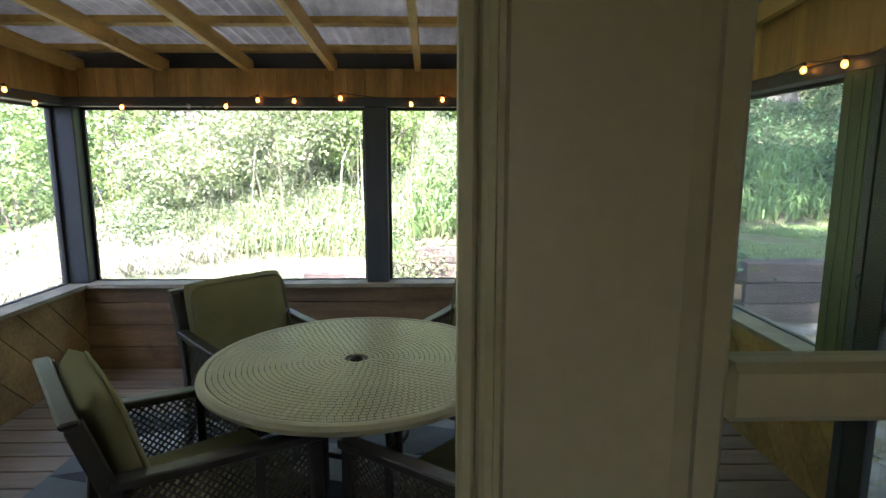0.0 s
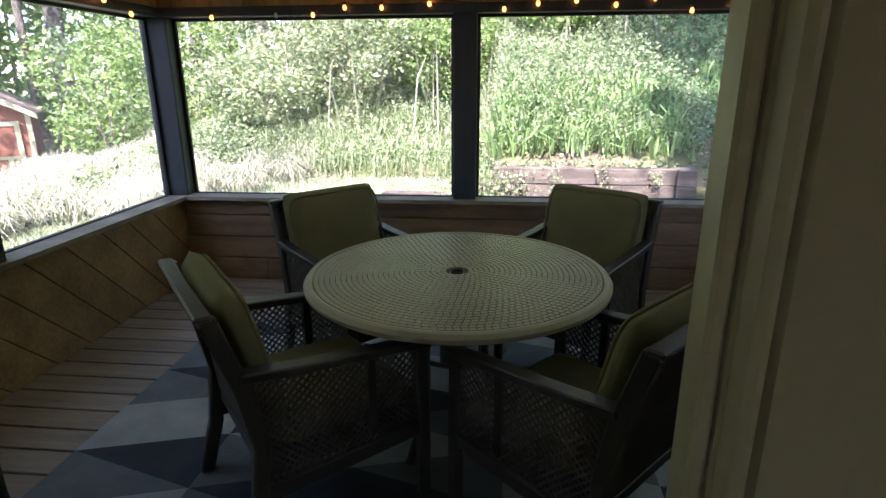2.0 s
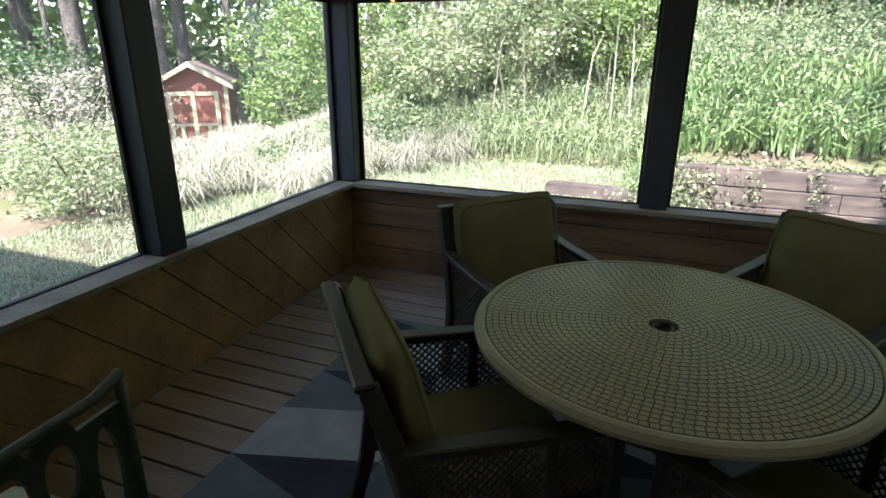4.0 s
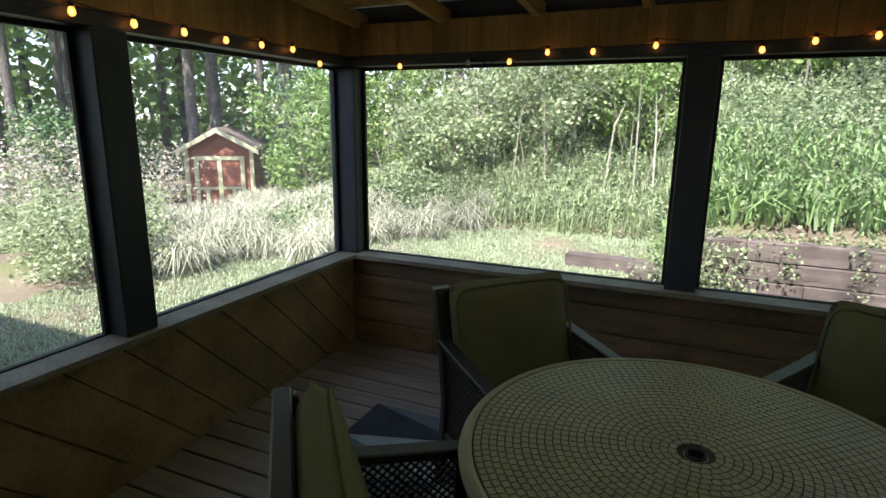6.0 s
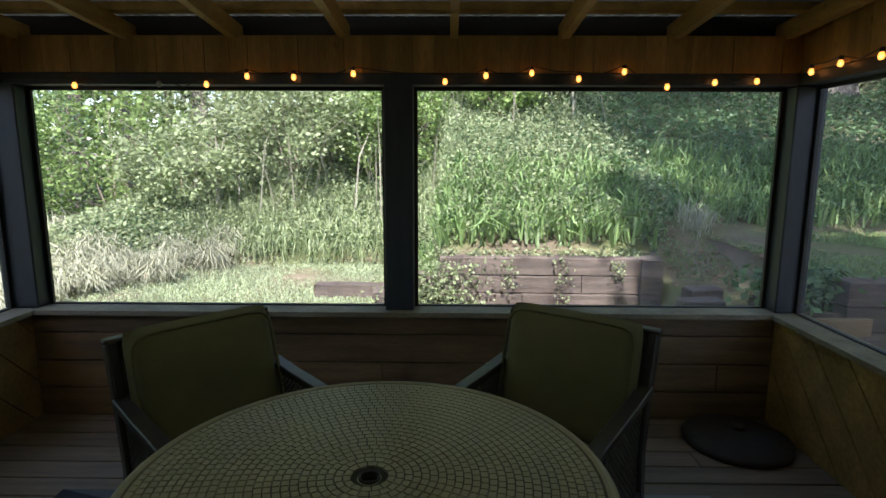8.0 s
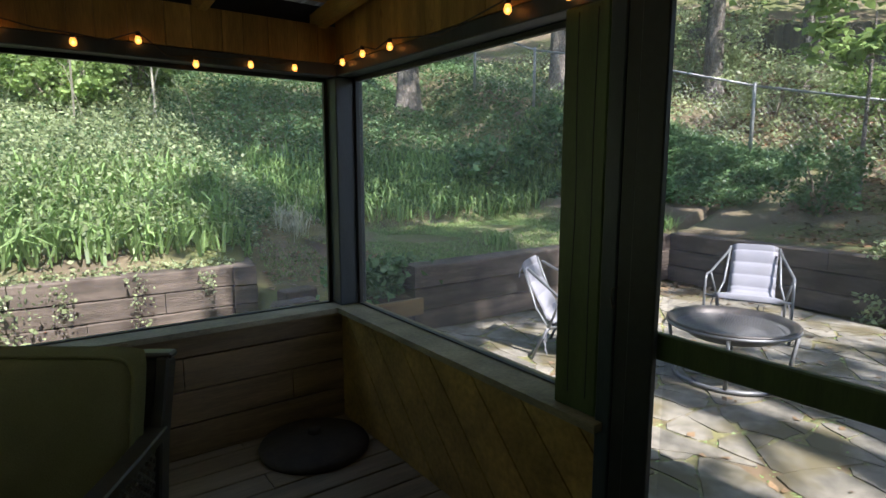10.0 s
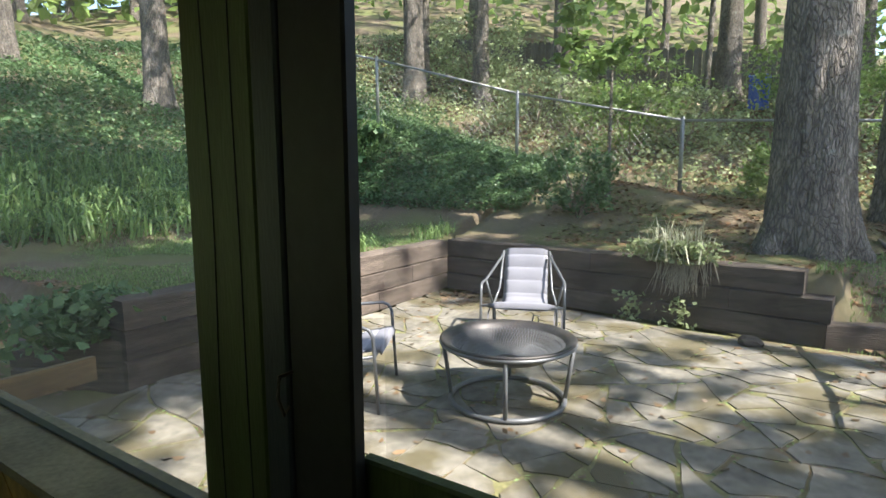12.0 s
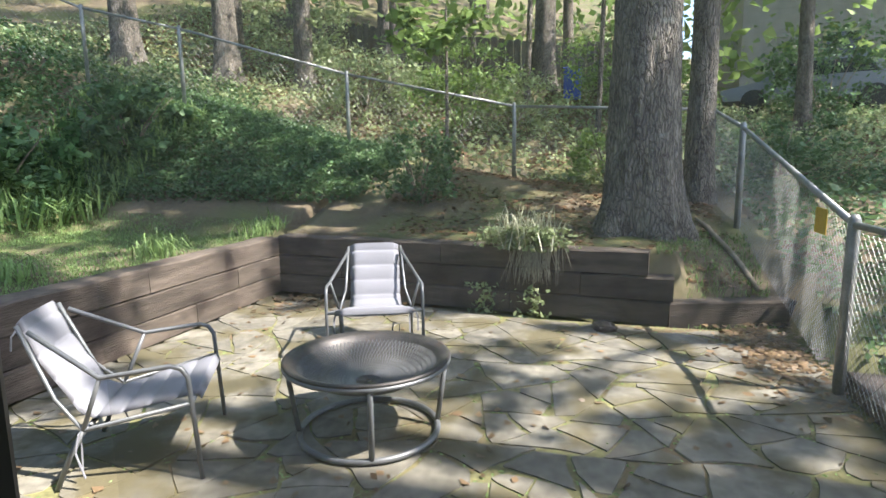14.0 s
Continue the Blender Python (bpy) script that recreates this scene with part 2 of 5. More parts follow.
L = {
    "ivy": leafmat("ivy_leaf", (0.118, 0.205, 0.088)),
    # paler than plain foliage: the bank's overexposed sun is put into bright and shrub
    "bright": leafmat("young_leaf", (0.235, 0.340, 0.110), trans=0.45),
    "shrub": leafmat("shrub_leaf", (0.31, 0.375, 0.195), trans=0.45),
    "oak": leafmat("oak_leaf", (0.11, 0.18, 0.05), trans=0.45),
    "iris": leafmat("sword_leaf", (0.215, 0.325, 0.118), island=0.4, trans=0.42),
    "pale": leafmat("pale_grass", (0.42, 0.43, 0.30), island=0.3, trans=0.25),
    "dry": leafmat("dry_leaf", (0.19, 0.13, 0.075), island=0.4, trans=0.1),
    "blossom": leafmat("pale_twig_leaf", (0.36, 0.34, 0.26), island=0.3),
    "lawn": leafmat("lawn_blade", (0.37, 0.44, 0.26), island=0.35),
    "needle": leafmat("brown_litter", (0.20, 0.115, 0.06), island=0.4, trans=0.05),
}


# ---- building helpers ----
def mesh_of(bm, name, material=None, smooth=False):
    me = bpy.data.meshes.new(name)
    bm.normal_update()
    bm.to_mesh(me)
    bm.free()
    if material:
        me.materials.append(material)
    if smooth:
        me.polygons.foreach_set("use_smooth", [True] * len(me.polygons))
    return me


def part(name, bm, material, parent=None, label="", smooth=False):
    ob = new(name, mesh_of(bm, name, material, smooth))
    ob.parent = parent
    return tagged(ob, label)


def thing(name, label, category, at=None, group="", kind=""):
    ob = new(name)
    ob.empty_display_size = 0.1
    if at is not None:
        ob.matrix_world = at
    return tagged(ob, label, category, group, kind)


def box(bm, a, b, bevel=0.0):
    v = [bm.verts.new((x, y, z)) for x in (a[0], b[0]) for y in (a[1], b[1]) for z in (a[2], b[2])]
    f = [bm.faces.new([v[i] for i in q]) for q in ((0, 1, 3, 2), (4, 6, 7, 5), (0, 4, 5, 1), (2, 3, 7, 6), (0, 2, 6, 4), (1, 5, 7, 3))]
    if bevel:
        es = list({e for q in f for e in q.edges})
        bmesh.ops.bevel(bm, geom=es, offset=bevel, segments=1, affect="EDGES")
    return bm


def prism(bm, poly, axis, lo, hi):
    """A flat polygon (2D) extruded along an axis from lo to hi."""
    def p(u, w):
        return {"x": (w, u[0], u[1]), "y": (u[0], w, u[1]), "z": (u[0], u[1], w)}[axis]
    a = [bm.verts.new(p(u, lo)) for u in poly]
    b = [bm.verts.new(p(u, hi)) for u in poly]
    bm.faces.new(a), bm.faces.new(b[::-1])
    for i in range(len(poly)):
        j = (i + 1) % len(poly)
        bm.faces.new((a[j], a[i], b[i], b[j]))
    bmesh.ops.recalc_face_normals(bm, faces=bm.faces[:])
    return bm


def clip(poly, nx, ny, c):
    """The part of a polygon where nx*x + ny*y <= c."""
    out = []
    for i, p in enumerate(poly):
        q = poly[(i + 1) % len(poly)]
        dp, dq = nx * p[0] + ny * p[1] - c, nx * q[0] + ny * q[1] - c
        if dp <= 0:
            out.append(p)
        if dp * dq < 0:
            s = dp / (dp - dq)
            out.append((p[0] + s * (q[0] - p[0]), p[1] + s * (q[1] - p[1])))
    return out


def tube(bm, pts, radius, sides=8, closed=False):
    """A round bar along points; radius a number or one for each point."""
    pts = [Vector(p) for p in pts]
    rad = radius if isinstance(radius, (list, tuple)) else [radius] * len(pts)
    rings, n = [], len(pts)
    up = Vector((0.31, 0.17, 0.93))
    for i, p in enumerate(pts):
        d = (pts[(i + 1) % n] - pts[i - 1]) if closed else pts[min(i + 1, n - 1)] - pts[max(i - 1, 0)]
        d.normalize()
        u = d.cross(up)
        if u.length < 0.05:
            u = d.cross(Vector((1, 0, 0)))
        u.normalize()
        w = d.cross(u)
        rings.append([bm.verts.new(p + (u * math.cos(k * math.tau / sides) + w * math.sin(k * math.tau / sides)) * rad[i]) for k in range(sides)])
    for i in range(n if closed else n - 1):
        a, b = rings[i], rings[(i + 1) % n]
        for k in range(sides):
            bm.faces.new((a[k], a[(k + 1) % sides], b[(k + 1) % sides], b[k]))
    if not closed:
        bm.faces.new(rings[0]), bm.faces.new(rings[-1][::-1])
    bmesh.ops.recalc_face_normals(bm, faces=bm.faces[:])
    return bm


def lathe(bm, prof, n=48, cap=True):
    rings = [[bm.verts.new((r * math.cos(k * math.tau / n), r * math.sin(k * math.tau / n), z)) for k in range(n)] for r, z in prof]
    for a, b in zip(rings, rings[1:]):
        for k in range(n):
            bm.faces.new((a[k], a[(k + 1) % n], b[(k + 1) % n], b[k]))
    if cap:
        bm.faces.new(rings[0][::-1]), bm.faces.new(rings[-1])
    bmesh.ops.recalc_face_normals(bm, faces=bm.faces[:])
    return bm


def cushion(bm, w, d, h, at=(0, 0, 0), puff=0.35, tufts=()):
    """A soft pad w by d, h thick, its edge rounded and its faces swollen."""
    nx, ny = 12, 12
    grid = {}
    for side in (1, -1):
        for i in range(nx + 1):
            for j in range(ny + 1):
                u, v = 2 * i / nx - 1, 2 * j / ny - 1
                e = (1 - abs(u) ** 6) * (1 - abs(v) ** 6)
                z = h / 2 * (0.68 * e ** 0.2 + puff * 0.6 * e) if e > 0 else 0
                for a, b in tufts:
                    z -= h * 0.16 * math.exp(-((u - a) ** 2 + (v - b) ** 2) / 0.012)
                edge = abs(u) == 1 or abs(v) == 1
                k = 1 - 0.035 * (abs(u * v)) ** 8
                if edge and side < 0:
                    grid[side, i, j] = grid[1, i, j]
                else:
                    grid[side, i, j] = bm.verts.new((at[0] + u * k * w / 2, at[1] + v * k * d / 2, at[2] + (0 if edge else side * z)))
        for i in range(nx):
            for j in range(ny):
                q = [grid[side, i, j], grid[side, i + 1, j], grid[side, i + 1, j + 1], grid[side, i, j + 1]]
                bm.faces.new(q if side > 0 else q[::-1])
    return bm


def quads_mesh(name, V, material):
    """One mesh of separate four-cornered leaves: V is n x 4 x 3."""
    me = bpy.data.meshes.new(name)
    n = len(V)
    me.vertices.add(n * 4), me.loops.add(n * 4), me.polygons.add(n)
    me.vertices.foreach_set("co", np.ascontiguousarray(V, dtype=np.float32).ravel())
    me.loops.foreach_set("vertex_index", np.arange(n * 4, dtype=np.int32))
    me.polygons.foreach_set("loop_start", np.arange(0, n * 4, 4, dtype=np.int32))
    me.update(calc_edges=True)
    me.materials.append(material)
    return me


rng = np.random.default_rng(7)


def leaves(P, size, flat=0.4, spread=0.5):
    """Kite-shaped leaves at the points P, facing every way; flat draws them level."""
    n = len(P)
    a = rng.normal(size=(n, 3))
    a[:, 2] *= 1 - flat
    a /= np.linalg.norm(a, axis=1)[:, None] + 1e-9
    nrm = rng.normal(size=(n, 3))
    nrm[:, 2] = np.abs(nrm[:, 2]) + flat * 2
    b = np.cross(a, nrm)
    b /= np.linalg.norm(b, axis=1)[:, None] + 1e-9
    s = np.broadcast_to(np.asarray(size, float) * (1 + spread * rng.uniform(-1, 1, n)), (n,))[:, None]
    c = np.cross(a, b) * s * 0.12
    return np.stack([P - a * s * 0.5, P + b * s * 0.36 - a * s * 0.05 + c, P + a * s * 0.55, P - b * s * 0.36 - a * s * 0.05 + c], 1)


def blades(P, length, width, lean=0.5, droop=0.0):
    """Grass-like blades rising from P: two quads each, bent over."""
    n = len(P)
    ang = rng.uniform(0, math.tau, n)
    d = np.stack([np.cos(ang), np.sin(ang), np.zeros(n)], 1)
    side = np.stack([-np.sin(ang), np.cos(ang), np.zeros(n)], 1)
    h = (length * rng.uniform(0.55, 1.15, n))[:, None]
    k = lean * rng.uniform(0.2, 1.0, n)[:, None]
    up = np.array([0, 0, 1.0])
    p1 = P + up * h * 0.6 + d * h * k * 0.35
    p2 = P + up * h * (1.0 - droop * k) + d * h * k
    w = width * rng.uniform(0.7, 1.3, n)[:, None]
    q1 = np.stack([P - side * w / 2, P + side * w / 2, p1 + side * w / 2, p1 - side * w / 2], 1)
    q2 = np.stack([p1 - side * w / 2, p1 + side * w / 2, p2 + side * w * 0.1, p2 - side * w * 0.1], 1)
    return np.concatenate([q1, q2])


def stuff(name, V, material, label, category):
    return tagged(new(name, quads_mesh(name, V, material)), label, category, kind="stuff")


# ---- the porch ----
XL, XR, YB, YH = -1.0, 3.165, 4.455, 1.12      # inner faces of the half walls; YH the house wall
CAP, HEAD = 0.632, 1.852                      # top of the cap rail, underside of the header beam
T = 0.15


def roof_z(y):
    return 2.083 + 0.08 * (4.455 - y)


def structure(name, bm, material, label, category):
    return tagged(part(name, bm, material), label, category, kind="structure")


floor = structure("floor", box(bmesh.new(), (XL - T, YH - 0.2, -0.16), (XR + T, YB + T, -0.035)), M["subfloor"], "porch deck of brown boards with dark gaps", "floor")
wall_north = structure("wall_north", box(bmesh.new(), (XL - T, YB + 0.03, -0.12), (XR + T, YB + T - 0.02, CAP - 0.03)), M["plank_h"], "half wall of weathered reddish horizontal planks", "wall")
wall_west = structure("wall_west", box(bmesh.new(), (XL - T + 0.02, YH, -0.12), (XL - 0.03, YB + 0.03, CAP - 0.03)), M["plank_l"], "half wall of diagonal brown planks", "wall")
wall_east = structure("wall_east", box(bmesh.new(), (XR + 0.03, 2.711, -0.12), (XR + T - 0.02, YB + 0.03, CAP - 0.03)), M["plank_r"], "half wall of diagonal planks, warm light put into their golden tone", "wall")
bm = box(bmesh.new(), (XR + 0.03, YH, -0.12), (XR + T - 0.02, 1.60, 2.3))
wall_east_pier = structure("wall_east_2", bm, M["black"], "dark boarded wall beside the screen door", "wall")

# cap rails, mitred at the corners
bm = bmesh.new()
prism(bm, [(XL + 0.045, YB - 0.045), (XR - 0.045, YB - 0.045), (XR + 0.15, YB + 0.15), (XL - 0.15, YB + 0.15)], "z", CAP - 0.027, CAP)
structure("trim_cap_north", bm, M["cap"], "flat weathered grey-brown wooden cap rail", "rail")
bm = prism(bmesh.new(), [(XL + 0.045, YH), (XL + 0.045, YB - 0.048), (XL - 0.15, YB + 0.147), (XL - 0.15, YH)], "z", CAP - 0.027, CAP)
structure("trim_cap_west", bm, M["cap"], "flat weathered grey-brown wooden cap rail", "rail")
bm = prism(bmesh.new(), [(XR - 0.045, 2.68), (XR - 0.006, 2.68), (XR - 0.006, 2.711), (XR + 0.15, 2.711), (XR + 0.15, YB + 0.147), (XR - 0.045, YB - 0.048)], "z", CAP - 0.027, CAP)
structure("trim_cap_east", bm, M["cap"], "flat weathered olive-brown wooden cap rail", "rail")


def post(x0, x1, y0, y1, z0, z1, material, label):
    bm = box(bmesh.new(), (x0, y0, z0), (x1, y1, z1), 0.006)
    ob = part("porch_post", bm, material)
    return tagged(ob, label, "post", group="porch posts")


PL = "square post painted dark slate blue standing on the cap rail"
post(XL - T, -0.958, YB, YB + T, CAP, HEAD, M["post"], PL)
post(1.0, 1.156, YB, YB + T, CAP, HEAD, M["post"], PL)
post(XR - 0.010, XR + T, YB - 0.01, YB + T, CAP, HEAD, M["post"], PL)
post(XL - T, XL + 0.013, 2.735, 2.885, CAP, HEAD, M["post"], PL)
post(XL - T, XL + 0.013, YH + 0.01, YH + 0.15, CAP, HEAD, M["post"], PL)
# this post's green is the light from inside, put into the paint colour
P = thing("porch_post", "square post, green indoor light put into its paint, with long drying cracks beside the screen door", "post", group="porch posts")
part("post_body", box(bmesh.new(), (XR - 0.005, 2.712, CAP), (XR + T, 2.88, HEAD), 0.006), M["green"], P)
for y, zs in ((2.755, 0.9), (2.82, 1.0)):
    bm = bmesh.new()
    pts = [(XR - 0.0045, y + 0.012 * noise.noise(Vector((y * 9, z * 2.2, 0))), z) for z in np.linspace(CAP + 0.05, HEAD - 0.02 * zs, 16)]
    tube(bm, pts, 0.0022, 5)
    part("crack", bm, M["black"], P, "dark drying crack")

# header beams with their lower trim, and the board friezes above
for name, a, b in (("header_north", (XL - T, YB, HEAD), (XR + T, YB + T, HEAD + 0.06)),
                   ("header_west", (XL - T, YH, HEAD), (XL, YB - 0.002, HEAD + 0.06)),
                   ("header_east", (XR, YH, HEAD), (XR + T, YB - 0.002, HEAD + 0.06))):
    structure("trim_" + name, box(bmesh.new(), a, b, 0.004), M["post"], "dark slate painted header beam", "beam")
frieze_n = structure("wall_frieze_north", box(bmesh.new(), (XL - T, YB + 0.02, HEAD + 0.06), (XR + T, YB + 0.10, roof_z(YB) + 0.02)), M["frieze"], "band of upright amber boards under the roof", "wall")
fw = [(YH, HEAD + 0.06), (YB, HEAD + 0.06), (YB, roof_z(YB) + 0.12), (YH, roof_z(YH) + 0.12)]
frieze_w = structure("wall_frieze_west", prism(bmesh.new(), fw, "x", XL - 0.10, XL - 0.02), M["frieze"], "band of upright amber boards under the roof", "wall")
frieze_e = structure("wall_frieze_east", prism(bmesh.new(), fw, "x", XR + 0.02, XR + 0.10), M["frieze"], "band of upright amber boards under the roof", "wall")

# black board stands in for the unlit gap under the roof sheets
structure("trim_eave", box(bmesh.new(), (XL - T, YB + 0.102, HEAD + 0.062), (XR + T, YB + 0.125, roof_z(YB) + 0.134)), M["black"], "black board added for the dark under the eave", "board")
# roof: rafters, purlins, sheets

def corrugated(y0, y1, dz):
    xs = np.arange(XL - 0.5, XR + 0.5, 0.019)
    bm = bmesh.new()
    rows = []
    for y in (y0, y1):
        rows.append([bm.verts.new((x, y, roof_z(y) + 0.148 + dz + 0.009 * math.sin(x * math.tau / 0.076))) for x in xs])
    for i in range(len(xs) - 1):
        bm.faces.new((rows[0][i], rows[0][i + 1], rows[1][i + 1], rows[1][i]))
    bmesh.ops.solidify(bm, geom=bm.faces[:], thickness=0.0015)
    return bm


structure("ceiling", corrugated(YH - 0.4, 3.45, 0.012), M["clearroof"], "translucent pale roof sheets", "ceiling")
structure("ceiling_2", corrugated(3.30, YB + 0.4, 0.0), M["metalroof"], "dull galvanised corrugated roof sheets", "ceiling")
for x in [-0.925 + 0.574 * k for k in range(8)]:
    bm = prism(bmesh.new(), [(YH, roof_z(YH)), (YB + 0.32, roof_z(YB + 0.32)), (YB + 0.32, roof_z(YB + 0.32) + 0.09), (YH, roof_z(YH) + 0.09)], "x", x - 0.02, x + 0.02)
    tagged(part("rafter", bm, M["rafter"]), "honey-coloured wooden rafter under the roof sheets", "rafter", group="roof rafters")
for y in (4.33, 3.78, 3.15, 2.6, 2.0, 1.4):
    bm = box(bmesh.new(), (XL - 0.3, y - 0.045, roof_z(y) + 0.092), (XR + 0.3, y + 0.045, roof_z(y) + 0.13))
    tagged(part("purlin", bm, M["rafter"]), "flat wooden purlin laid across the rafters", "purlin", group="roof purlins")

# insect screens in the openings
SC = [("n", 1.156, XR - 0.01, CAP, HEAD), ("n", -0.958, 1.0, CAP, HEAD), ("w", 2.885, YB, CAP, HEAD), ("w", YH + 0.15, 2.735, CAP, HEAD), ("e", 2.88, YB - 0.01, CAP, HEAD)]
for side, u0, u1, z0, z1 in SC:
    sc_ob = thing("insect_screen", "fine grey insect screen in a thin dark frame", "screen", group="insect screens")

    def flat(p, q, d0, d1):
        if side == "n":
            return (p[0], YB + d0, p[1]), (q[0], YB + d1, q[1])
        x0, x1 = (XL - d1, XL - d0) if side == "w" else (XR + d0, XR + d1)
        return (x0, p[0], p[1]), (x1, q[0], q[1])
    w, v = 0.020, 0.007
    for p, q in (((u0, z0), (u1, z0 + v)), ((u0, z1 - w), (u1, z1)), ((u0, z0 + v), (u0 + w, z1 - w)), ((u1 - w, z0 + v), (u1, z1 - w))):
        part("frame_strip", box(bmesh.new(), *flat(p, q, 0.095, 0.118), 0.002), M["black"], sc_ob)
    bm = bmesh.new()
    a, c = flat((u0, z0), (u1, z1), 0.121, 0.121)
    pts = [(a[0], a[1], a[2]), (c[0], c[1], a[2]), (c[0], c[1], c[2]), (a[0], a[1], c[2])]
    bm.faces.new([bm.verts.new(p) for p in pts])
    part("mesh_cloth", bm, M["screen"], sc_ob)

# the screen door towards the patio
door = thing("screen_door", "closed dark-framed screen door with a green middle rail", "door", group="")
X0, X1 = XR + 0.012, XR + 0.036
part("stile", box(bmesh.new(), (XR - 0.022, 2.518, 0.02), (XR + 0.004, 2.60, 2.0), 0.004), M["black"], door)
part("stile", box(bmesh.new(), (XR - 0.022, 1.80, 0.02), (XR + 0.004, 1.93, 2.0), 0.004), M["black"], door)
part("rail", box(bmesh.new(), (X0, 1.9, 0.868), (X1, 2.54, 0.942), 0.004), M["green"], door, "green-painted middle rail")
part("rail", box(bmesh.new(), (X0, 1.9, 0.02), (X1, 2.54, 0.16), 0.004), M["black"], door)
part("rail", box(bmesh.new(), (X0, 1.9, 1.90), (X1, 2.54, 2.0), 0.004), M["black"], door)
bm = bmesh.new()
bm.faces.new([bm.verts.new((X1 + 0.03, y, z)) for y, z in ((1.91, 0.1), (2.535, 0.1), (2.535, 1.95), (1.91, 1.95))])
part("screen", bm, M["screen"], door, "fine grey insect mesh")
bm = bmesh.new()
tube(bm, [(XR - 0.006, 2.648, 1.05), (XR - 0.03, 2.648, 1.05), (XR - 0.034, 2.648, 1.02), (XR - 0.022, 2.65, 0.99), (XR - 0.012, 2.648, 1.0)], 0.003, 6)
part("hook", bm, M["frame"], door, "small bent wire hook")
structure("door_1", box(bmesh.new(), (XR - 0.004, 2.605, 0.0), (XR + 0.094, 2.655, HEAD), 0.004), M["black"], "dark screen door jamb", "jamb")
structure("door_3", box(bmesh.new(), (XR - 0.008, 2.656, 0.0), (XR + 0.12, 2.710, HEAD), 0.004), M["post"], "slate-painted screen door casing beside the green post", "jamb")
structure("door_2", box(bmesh.new(), (XR - 0.008, 1.602, 0.0), (XR + 0.12, 1.795, HEAD), 0.004), M["black"], "dark screen door jamb", "jamb")
structure("trim_threshold", box(bmesh.new(), (XR - 0.01, 1.80, -0.1), (XR + 0.16, 2.60, 0.012), 0.004), M["deck"], "worn wooden threshold under the screen door", "threshold")

# the house wall with the doorway and the window beside it; the room behind
bm = bmesh.new()
YI = 0.968
for a, b in (((-4.5, YI, -0.2), (0.60, YH, 3.4)), ((0.60, YI, 2.06), (1.62, YH, 3.4)), ((1.62, YI, -0.2), (2.66, YH, 0.62)),
             ((1.62, YI, 2.06), (2.66, YH, 3.4)), ((2.66, YI, -0.2), (4.2, YH, 3.4))):
    box(bm, a, b)
structure("wall_south", bm, M["siding"], "pale house wall with the doorway and a window", "wall")
# the opening in the unseen back wall is added to light the jamb
bm = bmesh.new()
for a, b in (((-1.4, -3.2, -0.2), (-1.25, YI, 2.7)), ((4.05, -3.2, -0.2), (4.2, YI, 2.7)), ((-1.4, -3.35, -0.2), (4.2, -3.2, 0.9)), ((-1.4, -3.35, 1.8), (4.2, -3.2, 2.7)), ((-1.4, -3.35, 0.9), (0.8, -3.2, 1.8)), ((1.5, -3.35, 0.9), (4.2, -3.2, 1.8))):
    box(bm, a, b)
structure("wall_house", bm, M["white"], "plain pale unseen room walls with an opening added for daylight", "wall")
structure("floor_house", box(bmesh.new(), (-1.25, -3.2, -0.2), (4.05, YH, 0.0)), M["deck"], "brown wooden floor of the room", "floor")
structure("ceiling_house", box(bmesh.new(), (-1.25, -3.2, 2.5), (4.05, YI, 2.7)), M["white"], "plain pale room ceiling", "ceiling")
jamb = thing("door_frame", "cream-painted door jamb with a flat casing and stop mouldings", "door frame")
bm = box(bmesh.new(), (1.501, 0.979, 0.0), (1.62, 1.05, 2.06), 0.003)
part("jamb", bm, M["white"], jamb)
bm = prism(bmesh.new(), [(1.503, 0.977), (1.506, 0.957), (1.512, 0.950), (1.514, 0.956), (1.519, 0.955), (1.521, 0.943), (1.662, 0.940), (1.680, 0.944), (1.688, 0.952), (1.690, 0.977)], "z", 0.0, 2.14)
part("casing", bm, M["white"], jamb, "flat casing with a grooved edge")
part("stop", box(bmesh.new(), (1.484, 0.985, 0.0), (1.5, 1.03, 2.05), 0.004), M["white"], jamb)
part("casing", box(bmesh.new(), (1.57, 1.121, 0.0), (1.69, 1.14, 2.10), 0.004), M["white"], jamb)
part("strike_plate", box(bmesh.new(), (1.497, 1.031, 1.02), (1.5, 1.048, 1.09), 0.001), M["bronze"], jamb, "small dull brass strike plate")
part("jamb", box(bmesh.new(), (0.60, YI - 0.01, 0.0), (0.63, 1.13, 2.06), 0.003), M["white"], jamb)
part("jamb", box(bmesh.new(), (0.63, YI - 0.01, 2.03), (1.5, 1.13, 2.06), 0.003), M["white"], jamb)
win = structure("window_1", box(bmesh.new(), (1.692, 0.97, 0.62), (2.66, 1.115, 0.66), 0.003), M["white"], "cream-painted sash window beside the doorway", "window")
part("window_frame", box(bmesh.new(), (1.692, 0.972, 0.661), (1.725, 1.115, 2.06), 0.006), M["white"], win)
part("window_frame", box(bmesh.new(), (2.62, 0.972, 0.661), (2.66, 1.115, 2.06), 0.006), M["white"], win)
part("meeting_rail", box(bmesh.new(), (1.726, 0.975, 1.268), (2.619, 1.02, 1.325), 0.008), M["white"], win)
part("top_rail", box(bmesh.new(), (1.726, 0.975, 2.0), (2.619, 1.02, 2.06), 0.006), M["white"], win)
part("bottom_rail", box(bmesh.new(), (1.726, 0.975, 0.661), (2.619, 1.02, 0.72), 0.006), M["white"], win)
for z0, z1 in ((0.721, 1.267), (1.326, 1.999)):
    pane = part("pane", box(bmesh.new(), (1.726, 0.998, z0), (2.619, 1.002, z1)), M["glass"], win)
    pane.visible_shadow = False

